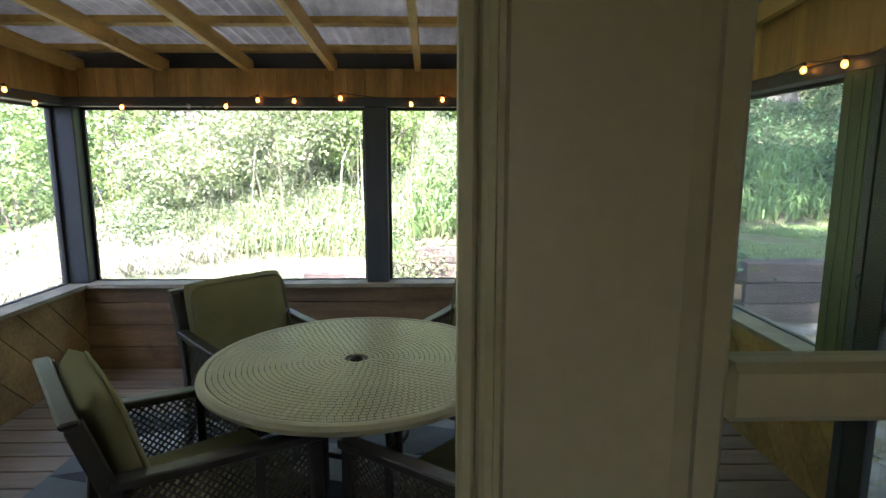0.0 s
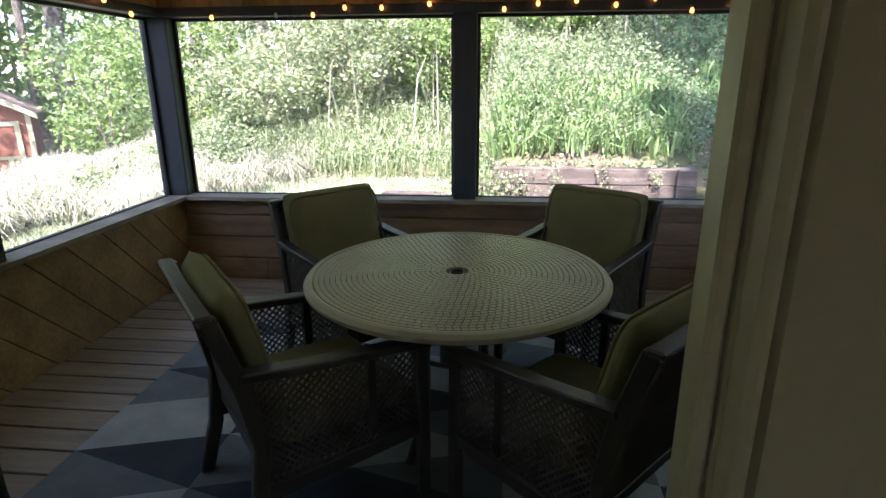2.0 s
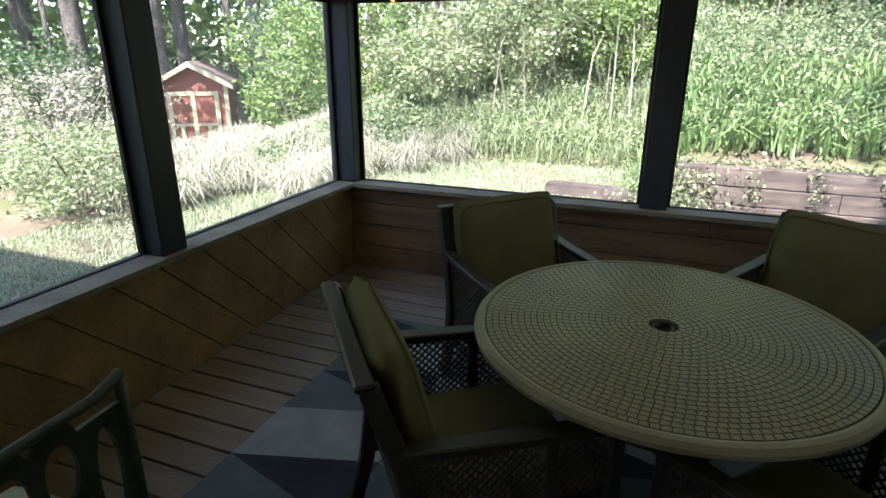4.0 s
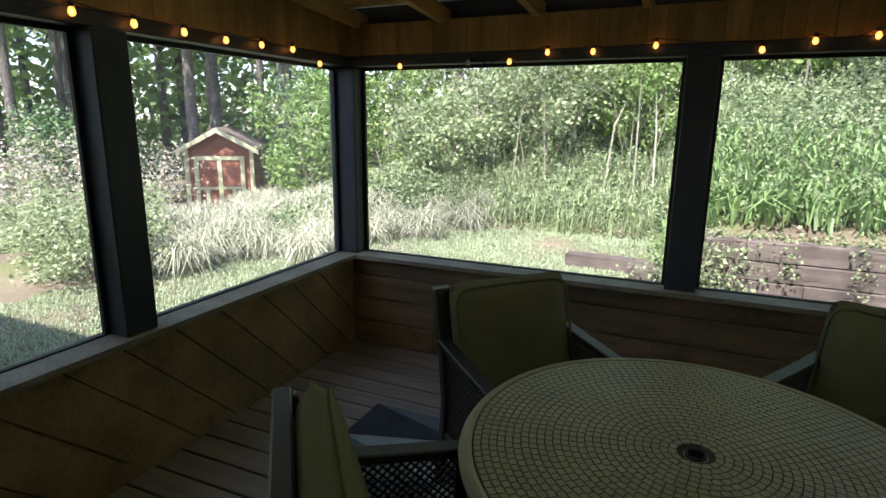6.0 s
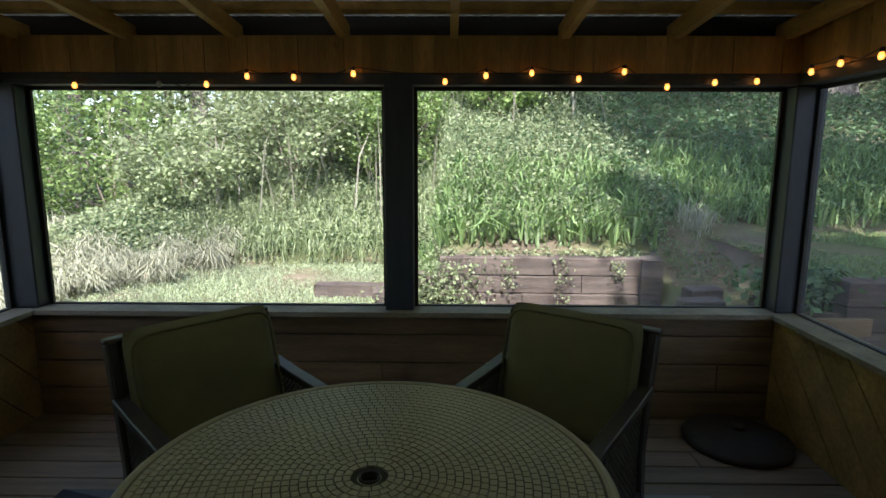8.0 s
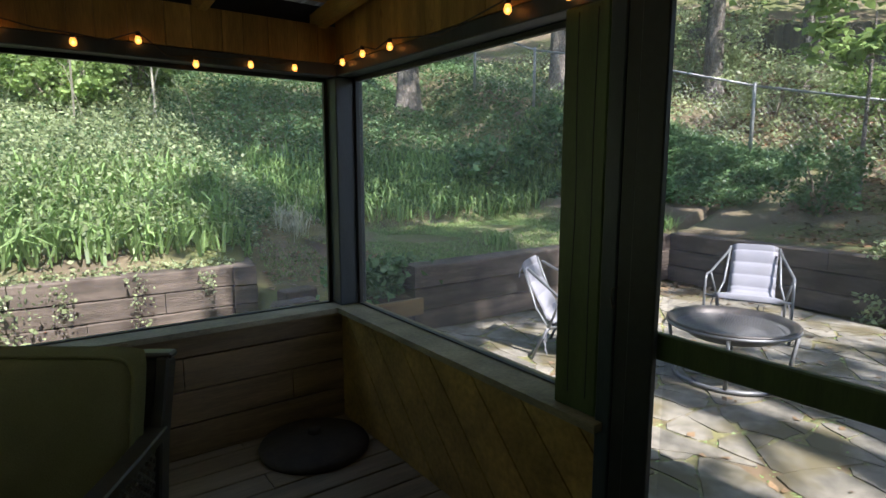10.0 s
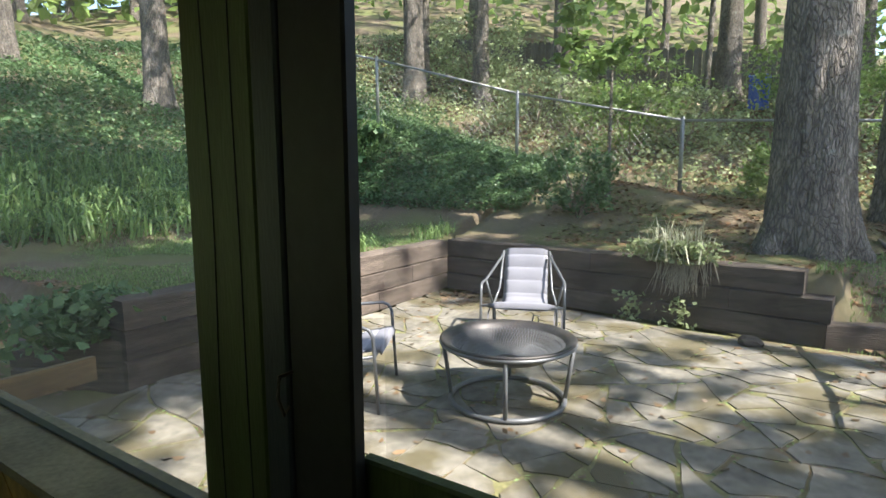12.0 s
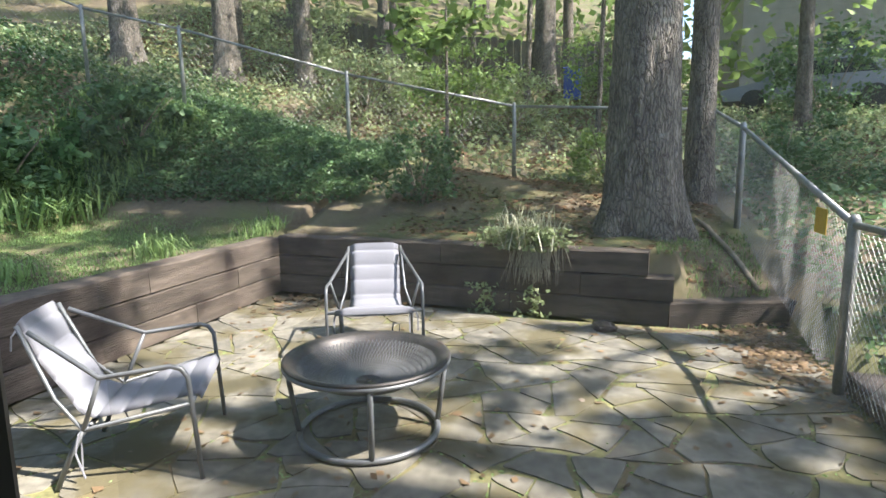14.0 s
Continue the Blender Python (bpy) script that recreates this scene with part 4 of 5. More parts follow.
me.polygons.foreach_set("loop_start", np.arange(0, F.size, 4, dtype=np.int32))
me.polygons.foreach_set("use_smooth", np.ones(len(F), dtype=bool))
me.update(calc_edges=True)
me.materials.append(mat("forest_soil", (0.155, 0.125, 0.085), 0.95, var=0.35, scale=0.8, bump=0.6, bscale=18, stain=((0.125, 0.14, 0.058), 0.7, 0.42, 0.62), spec=0.15))
tagged(new("ground", me), "mossy earth and thin grass rising into a wooded slope", "ground", kind="structure")


def ground_z(x, y):
    return height(x, y)


def scatter(n, x0, x1, y0, y1, keep=None):
    P = np.stack([rng.uniform(x0, x1, n), rng.uniform(y0, y1, n)], 1)
    return P if keep is None else P[keep(P[:, 0], P[:, 1])]


def lift(P, lo, hi, power=1.0):
    return np.column_stack([P, ground_z(P[:, 0], P[:, 1]) + lo + (hi - lo) * rng.uniform(0, 1, len(P)) ** power])


# ---- timber walls ----
def tie_mesh(length, h, d):
    """A rough sleeper along +x from 0, its top at z = h, its worn edges uneven."""
    bm = bmesh.new()
    n = max(3, int(length / 0.16))
    seed = random.random() * 50
    rings = []
    for i in range(n + 1):
        x = length * i / n
        ring = []
        for cy, cz in ((-d, 0.004), (0, 0.004), (0, h - 0.012), (-0.012, h), (-d, h)):
            w = 0.010 * noise.noise(Vector((x * 3.1 + seed, cy * 9, cz * 9)))
            ring.append(bm.verts.new((x, cy - w if cy == 0 else cy, cz + (w if cz > 0.05 else 0))))
        rings.append(ring)
    for a, b in zip(rings, rings[1:]):
        for k in range(5):
            bm.faces.new((a[k], a[(k + 1) % 5], b[(k + 1) % 5], b[k]))
    bm.faces.new(rings[0][::-1]), bm.faces.new(rings[-1])
    bmesh.ops.recalc_face_normals(bm, faces=bm.faces[:])
    return bm


def tie_wall(label, p, q, z0, courses, h=0.18, d=0.2, tops=None, starts=None):
    """Courses of sleepers from p to q; the wall's face is on the left of the way from p to q, turned to the patio."""
    w = thing("timber_retaining_wall", label, "retaining wall")
    p, q = Vector((*p, 0)), Vector((*q, 0))
    full = (q - p).length
    ang = math.degrees(math.atan2(q.y - p.y, q.x - p.x))
    for k in range(courses):
        end = full if tops is None else tops[k]
        x = 0.0 if starts is None else starts[k]
        cut = [1.35, 0.75, 1.85, 1.1][k % 4]
        while x < end - 0.02:
            L0 = min(cut, end - x)
            if end - x - L0 < 0.3:
                L0 = end - x
            bm = tie_mesh(L0 - 0.006, h - 0.006, d)
            bm.transform(pose(p.x, p.y, z0 + k * h, 0, 0, ang) @ Matrix.Translation((x, 0.008 * noise.noise(Vector((k, x, 1))), 0)))
            part("timber", bm, M["tie"], w)
            x += L0
            cut = 2.4
    return w


LB = "low retaining wall of rough weathered railway sleepers"
tie_wall(LB + " below the planted bank", (3.45, 7.02), (0.62, 7.09), -0.09, 3, h=0.187, tops=[2.9, 2.55, 2.2])
tie_wall(LB + " turning back beside the path", (3.66, 7.8), (3.46, 6.86), -0.05, 3, h=0.175)
tie_wall(LB + " beside the flagstone patio", (8.38, 5.76), (4.43, 5.67), -0.06, 3, h=0.2)
tie_wall(LB + " closing the back of the patio", (7.95, 1.87), (8.38, 5.78), -0.06, 3, h=0.205, tops=[3.92, 3.92, 3.92], starts=[0.03, 0.0, 0.2])
tie_wall(LB + " stepping down towards the fence", (8.28, 0.80), (7.95, 1.90), -0.09, 1, h=0.235)
tie_wall(LB + " beside the gravel path", (4.45, 5.70), (4.03, 6.35), -0.09, 2, h=0.18)
for name, p, ang, L0, z in (("loose sleeper lying on the pale lawn", (-0.15, 7.75), -3, 1.25, -0.1), ("long low sleeper edging the patio beside the fence", (3.9, 1.05), 0, 2.9, -0.09)):
    bm = tie_mesh(L0, 0.15, 0.2)
    bm.transform(pose(p[0], p[1], z, 0, 0, ang))
    tagged(part("sleeper", bm, M["tie"]), "weathered " + name, "sleeper")
for x, y, a, s in ((3.8, 6.75, 10, 0.17), (3.7, 6.55, 3, 0.2)):
    bm = box(bmesh.new(), (-s, -0.09, 0), (s, 0.09, 0.15), 0.012)
    bm.transform(pose(x, y, float(height(x, y)) - 0.02, 0, 0, a))
    tagged(part("timber_step", bm, M["tie"]), "short sleeper set as a step in the earth path", "step", group="path steps")

# ---- flagstones ----
pav = structure("pavement", box(bmesh.new(), (3.38, 1.04, -0.1), (7.92, 5.62, -0.0565)), mat("mossy_joint", (0.165, 0.160, 0.070), 0.95, var=0.4, scale=5, bump=0.6, bscale=40, stain=((0.17, 0.12, 0.07), 2.0, 0.5, 0.65)), "patio of irregular pale flagstones with mossy joints", "pavement")
random.seed(11)


def area(poly):
    return 0.5 * abs(sum(p[0] * q[1] - q[0] * p[1] for p, q in zip(poly, poly[1:] + poly[:1])))


def crazy(poly, out):
    """Breaks a slab across its longer way, at a random slant, down to stones of uneven size."""
    big = max(poly, key=lambda p: max(math.dist(p, q) for q in poly))
    far = max(poly, key=lambda q: math.dist(big, q))
    size = area(poly)
    if size < random.choice((0.05, 0.09, 0.13, 0.18, 0.26)) or size < 0.03:
        out.append(poly)
        return
    ang = math.atan2(far[1] - big[1], far[0] - big[0]) + random.uniform(-0.55, 0.55)
    nx, ny = math.cos(ang), math.sin(ang)
    f = random.uniform(0.36, 0.64)
    c = nx * (big[0] + f * (far[0] - big[0])) + ny * (big[1] + f * (far[1] - big[1]))
    for sub_poly in (clip(poly, nx, ny, c), clip(poly, -nx, -ny, -c)):
        if len(sub_poly) > 2:
            crazy(sub_poly, out)


slabs = []
crazy([(3.40, 1.06), (8.05, 1.06), (7.78, 1.9), (8.2, 5.72), (3.40, 5.64)], slabs)
for i, poly in enumerate(slabs):
    sx, sy = sum(p[0] for p in poly) / len(poly), sum(p[1] for p in poly) / len(poly)
    for p, q in list(zip(poly, poly[1:] + poly[:1])):
        L0 = math.dist(p, q)
        if L0 < 1e-4:
            continue
        nx, ny = (q[1] - p[1]) / L0, (p[0] - q[0]) / L0
        if nx * (p[0] - sx) + ny * (p[1] - sy) < 0:
            nx, ny = -nx, -ny
        poly = clip(poly, nx, ny, nx * p[0] + ny * p[1] - random.choice((0.003, 0.005, 0.007, 0.013)))
    if len(poly) < 3 or area(poly) < 0.008:
        continue
    for _ in range(2):
        corner = random.choice(poly)
        nx, ny = corner[0] - sx, corner[1] - sy
        L0 = math.hypot(nx, ny) + 1e-6
        poly = clip(poly, nx / L0, ny / L0, (nx * corner[0] + ny * corner[1]) / L0 - random.uniform(0.01, 0.05))
    rough = []
    for k, p in enumerate(poly):
        q = poly[(k + 1) % len(poly)]
        for s in (0.0, 0.25, 0.5, 0.75):
            u, w = p[0] + s * (q[0] - p[0]), p[1] + s * (q[1] - p[1])
            e = 0.022 * noise.noise(Vector((u * 7, w * 7, i)))
            cx, cy = u - sx, w - sy
            L0 = math.hypot(cx, cy) + 1e-6
            du = 0.085 * noise.noise(Vector((u * 1.9, w * 1.9, 40)))
            dw = 0.085 * noise.noise(Vector((u * 1.9, w * 1.9, 80)))
            rough.append((u + cx / L0 * e + du, w + cy / L0 * e + dw))
    tilt = (random.uniform(-0.012, 0.012), random.uniform(-0.012, 0.012))
    bm = bmesh.new()
    low = [bm.verts.new((u, w, -0.079)) for u, w in rough]
    mid = [bm.verts.new((u, w, -0.056 + tilt[0] * (u - sx) + tilt[1] * (w - sy))) for u, w in rough]
    top_ring = [bm.verts.new((sx + (u - sx) * 0.985, sy + (w - sy) * 0.985, -0.049 + tilt[0] * (u - sx) + tilt[1] * (w - sy))) for u, w in rough]
    for a, b in ((low, mid), (mid, top_ring)):
        for k in range(len(rough)):
            kk = (k + 1) % len(rough)
            bm.faces.new((a[k], a[kk], b[kk], b[k]))
    bm.faces.new(top_ring)
    bmesh.ops.recalc_face_normals(bm, faces=bm.faces[:])
    part("flagstone", bm, M["stone"], pav)


# ---- patio furniture ----
def sling_chair(at):
    c = thing("sling_chair", "grey tube lounge chair with a pale quilted sling on the patio", "chair", at=at, group="patio sling chairs")
    r = 0.011
    for s in (-1, 1):
        x = s * 0.325
        pts = [(x, 0.02, 0.0), (x, 0.0, 0.36), (x, -0.006, 0.46), (x, -0.03, 0.50), (x, -0.07, 0.515), (x, -0.34, 0.49), (x * 0.62, -0.63, 0.67)]
        part("arm_frame", tube(bmesh.new(), pts, r, 8), M["greytube"], c, smooth=True)
        part("rear_leg", tube(bmesh.new(), [(x * 0.84, -0.44, 0.25), (x * 0.84, -0.50, 0.14), (x * 0.84, -0.56, 0.0)], r, 8), M["greytube"], c, smooth=True)
        part("side_rail", tube(bmesh.new(), [(x, 0.0, 0.345), (x * 0.84, -0.44, 0.25), (x * 0.70, -0.55, 0.38), (x * 0.62, -0.67, 0.70)], r * 0.9, 8), M["greytube"], c, smooth=True)
        part("tie", tube(bmesh.new(), [(x * 0.62, -0.665, 0.69), (x * 0.70, -0.68, 0.66), (x * 0.68, -0.69, 0.60)], 0.004, 5), M["pad"], c)
        for dx in (-0.016, 0.016):
            part("tie", bar(bmesh.new(), [(x * 0.86 + dx, -0.45, 0.25), (x * 0.88 + dx * 2, -0.46, 0.17), (x * 0.88 + dx * 2, -0.45 + dx, 0.06)], 0.012, 0.004), M["pad"], c, "long pale cloth tie")
        part("strut", tube(bmesh.new(), [(x, -0.34, 0.49), (x * 0.84, -0.44, 0.25)], r * 0.9, 8), M["greytube"], c, smooth=True)
    part("front_bar", tube(bmesh.new(), [(-0.325, 0.0, 0.345), (0.325, 0.0, 0.345)], r, 8), M["greytube"], c, smooth=True)
    part("cross_bar", tube(bmesh.new(), [(-0.28, -0.44, 0.24), (0.28, -0.44, 0.24)], r, 8), M["greytube"], c, smooth=True)
    path = [(0.03, 0.335), (0.01, 0.362), (-0.08, 0.345), (-0.2, 0.315), (-0.32, 0.285), (-0.42, 0.268), (-0.48, 0.30), (-0.52, 0.38), (-0.57, 0.465), (-0.62, 0.56), (-0.655, 0.655), (-0.675, 0.705)]
    L0 = [0.0]
    for a, b in zip(path, path[1:]):
        L0.append(L0[-1] + math.hypot(b[0] - a[0], b[1] - a[1]))
    bm = bmesh.new()
    n, rows = 120, []
    for i in range(n + 1):
        s = L0[-1] * i / n
        y, z = float(np.interp(s, L0, [p[0] for p in path])), float(np.interp(s, L0, [p[1] for p in path]))
        seam = abs(math.sin(s * math.pi / 0.118)) ** 0.4
        puff = 0.002 + 0.020 * seam
        wid = 0.265 - 0.075 * smooth((s - 0.05) / 0.55)
        row = []
        for k in range(9):
            u = k / 4 - 1
            e = (1 - u ** 6) ** 0.5 if abs(u) < 1 else 0
            row.append((wid * u, y + puff * e * 0.35, z + puff * e))
        rows.append([bm.verts.new(p) for p in row] + [bm.verts.new((wid * u, y - 0.006, z - 0.012)) for u in np.linspace(1, -1, 5)[1:-1]])
    m = len(rows[0])
    for a, b in zip(rows, rows[1:]):
        for k in range(m):
            bm.faces.new((a[k], a[(k + 1) % m], b[(k + 1) % m], b[k]))
    bmesh.ops.recalc_face_normals(bm, faces=bm.faces[:])
    part("quilted_sling", bm, M["pad"], c, smooth=True)
    return c


GZ0 = -0.047
sc = sling_chair(pose(6.585, 3.905, GZ0, 0, 0, math.degrees(math.atan2(0.925, -0.38))))
copy_thing(sc, pose(5.30, 4.243, GZ0, 0, 0, math.degrees(math.atan2(-0.485, -0.875))))

pit = thing("fire_pit", "black mesh-bowl fire pit on a ring stand in the patio", "fire pit", at=pose(5.62, 3.54, GZ0) @ Matrix.Scale(1.035, 4))
bm = lathe(bmesh.new(), [(0.395, 0.375), (0.40, 0.385), (0.385, 0.392), (0.345, 0.372), (0.335, 0.352), (0.25, 0.295), (0.13, 0.262), (0.02, 0.255), (0.02, 0.249), (0.13, 0.255), (0.26, 0.287), (0.345, 0.345), (0.355, 0.364)], 64, cap=False)
bowl = part("bowl", bm, M["iron"], pit, smooth=True)
bm = bmesh.new()
for k in range(96):
    a = k * math.tau / 96
    tube(bm, [(r * math.cos(a + tw), r * math.sin(a + tw), z + 0.002) for r, z, tw in ((0.335, 0.353, 0), (0.25, 0.297, 0.12), (0.13, 0.264, 0.30), (0.06, 0.259, 0.5))], 0.0018, 3)
    tube(bm, [(r * math.cos(a - tw), r * math.sin(a - tw), z + 0.002) for r, z, tw in ((0.335, 0.353, 0), (0.25, 0.297, 0.12), (0.13, 0.264, 0.30), (0.06, 0.259, 0.5))], 0.0018, 3)
tagged(part("mesh_lining", bm, M["greytube"], bowl, "crossed wires lining the bowl"), kind="stuff")
ring = [(0.335 * math.cos(a), 0.335 * math.sin(a), 0.018) for a in np.linspace(0, math.tau, 57)[:-1]]
part("base_ring", tube(bmesh.new(), ring, 0.015, 8, closed=True), M["greytube"], pit, smooth=True)
ring = [(0.392 * math.cos(a), 0.392 * math.sin(a), 0.366) for a in np.linspace(0, math.tau, 57)[:-1]]
part("rim_ring", tube(bmesh.new(), ring, 0.011, 8, closed=True), M["greytube"], pit, smooth=True)
for k in range(4):
    a = radians(25 + 90 * k + 180)
    part("leg", tube(bmesh.new(), [(0.335 * math.cos(a), 0.335 * math.sin(a), 0.02), (0.385 * math.cos(a), 0.385 * math.sin(a), 0.362)], 0.013, 8), M["greytube"], pit, smooth=True)
part("handle", tube(bmesh.new(), [(0.385, 0.02, 0.385), (0.40, 0.02, 0.43), (0.40, -0.02, 0.43), (0.385, -0.02, 0.385)], 0.005, 6), M["greytube"], pit, smooth=True)

# ---- chain-link fence ----
fence = thing("chain_link_fence", "galvanised chain-link fence with round posts around the yard", "fence")
FP = [((10.2, 12.0), 3.2, 4.45), ((10.7, 10.6), 2.75, 3.85), ((11.13, 9.12), 2.3, 3.51), ((11.69, 6.46), 1.48, 2.74), ((11.9, 3.8), 1.04, 2.16), ((11.5, 1.09), 0.78, 1.98), ((9.6, 1.1), 0.58, 1.64), ((6.73, 1.1), -0.08, 0.96), ((3.6, 0.98), -0.08, 0.94)]
for (x, y), z0, z1 in FP:
    part("post", tube(bmesh.new(), [(x, y, z0 - 0.1), (x, y, z1), (x, y, z1 + 0.025)], [0.032, 0.032, 0.018], 10), M["galv"], fence, smooth=True)
for (p, a0, a1), (q, b0, b1) in zip(FP, FP[1:]):
    part("top_rail", tube(bmesh.new(), [(*p, a1 - 0.03), (*q, b1 - 0.03)], 0.021, 8), M["galv"], fence, smooth=True)
    p3, q3 = Vector((*p, 0)), Vector((*q, 0))
    L0 = (q3 - p3).length
    near = p[0] < 10 or q[0] < 10
    step = 0.058 if near else 0.11
    bm = bmesh.new()
    for s in (1, -1):
        c = -1.2
        while c < L0 + 1.2:
            pts = []
            for h in (0.02, 1.0):
                u = c + s * h if s > 0 else c - h + 1.0
                pts.append((u, h))
            (u0, h0), (u1, h1) = pts
            cl = []
            for u, h, u2, h2 in ((u0, h0, u1, h1), (u1, h1, u0, h0)):
                if u < 0:
                    t = (0 - u) / (u2 - u)
                elif u > L0:
                    t = (L0 - u) / (u2 - u)
                else:
                    t = 0
                cl.append((u + t * (u2 - u), h + t * (h2 - h), t))
            if cl[0][2] <= 1 and cl[1][2] <= 1 and cl[0][2] + cl[1][2] < 1:
                ends = []
                for u, h, _ in cl:
                    f = u / L0
                    zz = (a0 + (b0 - a0) * f) * (1 - h) + (a1 + (b1 - a1) * f - 0.04) * h
                    ends.append(p3.lerp(q3, f) + Vector((0, 0, zz)))
                tube(bm, ends, 0.0010 if near else 0.0012, 3)
            c += step
    tagged(part("wire_mesh", bm, M["galv"], fence, "crossed diamond wire mesh"), kind="stuff")
bm = box(bmesh.new(), (7.04, 1.128, 0.83), (7.23, 1.138, 0.99), 0.004)
tagged(part("warning_plate", bm, M["yellow"]), "small plain yellow plate wired to the fence", "plate")

# privacy fence far up the slope
pf = thing("board_fence", "tall old grey board fence up in the woods", "fence")
for k in range(76):
    y = 2.4 + k * 0.2
    x = 18.0 + 0.04 * (y - 5)
    z = float(height(x, y))
    h = 4.3 + 0.17 * max(-1, y - 4.5) + 0.02 * ((k * 7) % 3)
    poly = [(y, z - 0.2), (y + 0.185, z - 0.2), (y + 0.185, h - 0.05), (y + 0.14, h), (y + 0.045, h), (y, h - 0.05)]
    part("board", prism(bmesh.new(), poly, "x", x, x + 0.022), M["fenceboard"], pf)
bin_ = thing("blue_bin", "blue plastic bin half hidden in the woods", "bin", at=pose(17.4, 3.27, float(height(17.4, 3.27))))
part("body", box(bmesh.new(), (-0.2, -0.2, -0.05), (0.2, 0.2, 0.66), 0.04), M["bluebin"], bin_)
part("lid", box(bmesh.new(), (-0.22, -0.22, 0.664), (0.22, 0.22, 0.71), 0.02), M["bluebin"], bin_)

# ---- shed ----
shed = thing("garden_shed", "small red garden shed with white trim and a gabled roof", "shed", at=pose(-9.9, 12.15, -0.72, 0, 0, 36))
W, D, H, R = 0.78, 1.3, 1.5, 1.93
part("wall", box(bmesh.new(), (-W, 0, 0), (W, 2 * D, H)), M["shed_red"], shed)
part("gable", prism(bmesh.new(), [(-W, H), (W, H), (0, R)], "y", 0.0, 0.06), M["shed_red"], shed)
for s in (-1, 1):
    part("roof", prism(bmesh.new(), [(0, R + 0.02), (s * (W + 0.2), H - 0.09), (s * (W + 0.2), H - 0.04), (0, R + 0.08)], "y", -0.2, 2 * D + 0.1), M["shed_roof"], shed)
    part("barge_board", prism(bmesh.new(), [(0, R - 0.05), (s * (W + 0.2), H - 0.16), (s * (W + 0.2), H - 0.04), (0, R + 0.08)], "y", -0.225, -0.202), M["white"], shed)
    part("corner_board", box(bmesh.new(), (s * W - 0.05, -0.03, 0), (s * W + 0.05, -0.002, H)), M["white"], shed)
dr = part("door", box(bmesh.new(), (-0.54, -0.03, 0.03), (0.54, -0.004, 1.22)), M["shed_red"], shed)
for a, b in (((-0.60, 0.0), (-0.50, 1.3)), ((0.50, 0.0), (0.60, 1.3)), ((-0.05, 0.0), (0.05, 1.22)), ((-0.50, 1.2), (0.50, 1.3)), ((-0.50, 0.0), (0.50, 0.07)), ((-0.50, 0.46), (0.50, 0.53)), ((-0.36, 0.08), (-0.27, 0.46)), ((0.27, 0.08), (0.36, 0.46))):
    part("trim_board", box(bmesh.new(), (a[0], -0.055, a[1]), (b[0], -0.031, b[1])), M["white"], dr)

# neighbour's house and car behind the trees
h2 = thing("neighbour_house", "pale sided house seen through shade and trees", "house", at=pose(27, -7, float(height(27, -7))))
part("wall", box(bmesh.new(), (-1, -9, -0.5), (6, 5, 4.6)), M["house2"], h2)
for k in range(24):
    part("siding_board", box(bmesh.new(), (-1.03, -9, -0.3 + k * 0.2), (-1.004, 5, -0.12 + k * 0.2)), M["house2"], h2)
wn2 = part("window", box(bmesh.new(), (-1.09, 1.3, 0.6), (-1.035, 2.5, 2.1)), M["white"], h2)
part("pane", box(bmesh.new(), (-1.11, 1.4, 0.7), (-1.092, 2.4, 2.0)), M["carglass"], wn2)
part("roof", prism(bmesh.new(), [(-9.5, 4.6), (5.5, 4.6), (-2, 8)], "x", -1.4, 6.4), M["shed_roof"], h2)
car = thing("parked_car", "silver-grey parked car half hidden by leaves", "car", at=pose(21.6, -2.9, float(height(21.6, -2.9)) - 0.02, 0, 0, 80))
prof = [(-2.2, 0.35), (2.1, 0.35), (2.2, 0.65), (1.2, 0.85), (0.6, 1.35), (-1.2, 1.4), (-1.9, 0.95), (-2.25, 0.8)]
part("body", prism(bmesh.new(), prof, "y", -0.85, 0.85), M["carpaint"], car)
part("window", prism(bmesh.new(), [(0.9, 0.92), (0.5, 1.28), (-1.1, 1.32), (-1.5, 0.95)], "y", -0.86, 0.86), M["carglass"], car)
for sx in (-1.4, 1.35):
    for sy in (-0.78, 0.78):
        bm = bmesh.new()
        tube(bm, [(sx, sy - 0.1, 0.32), (sx, sy + 0.1, 0.32)], 0.32, 16)
        part("wheel", bm, M["black"], car)
for sy in (-0.7, 0.7):
    part("tail_light", box(bmesh.new(), (-2.27, sy - 0.12, 0.75), (-2.2, sy + 0.12, 0.92)), M["red"], car)


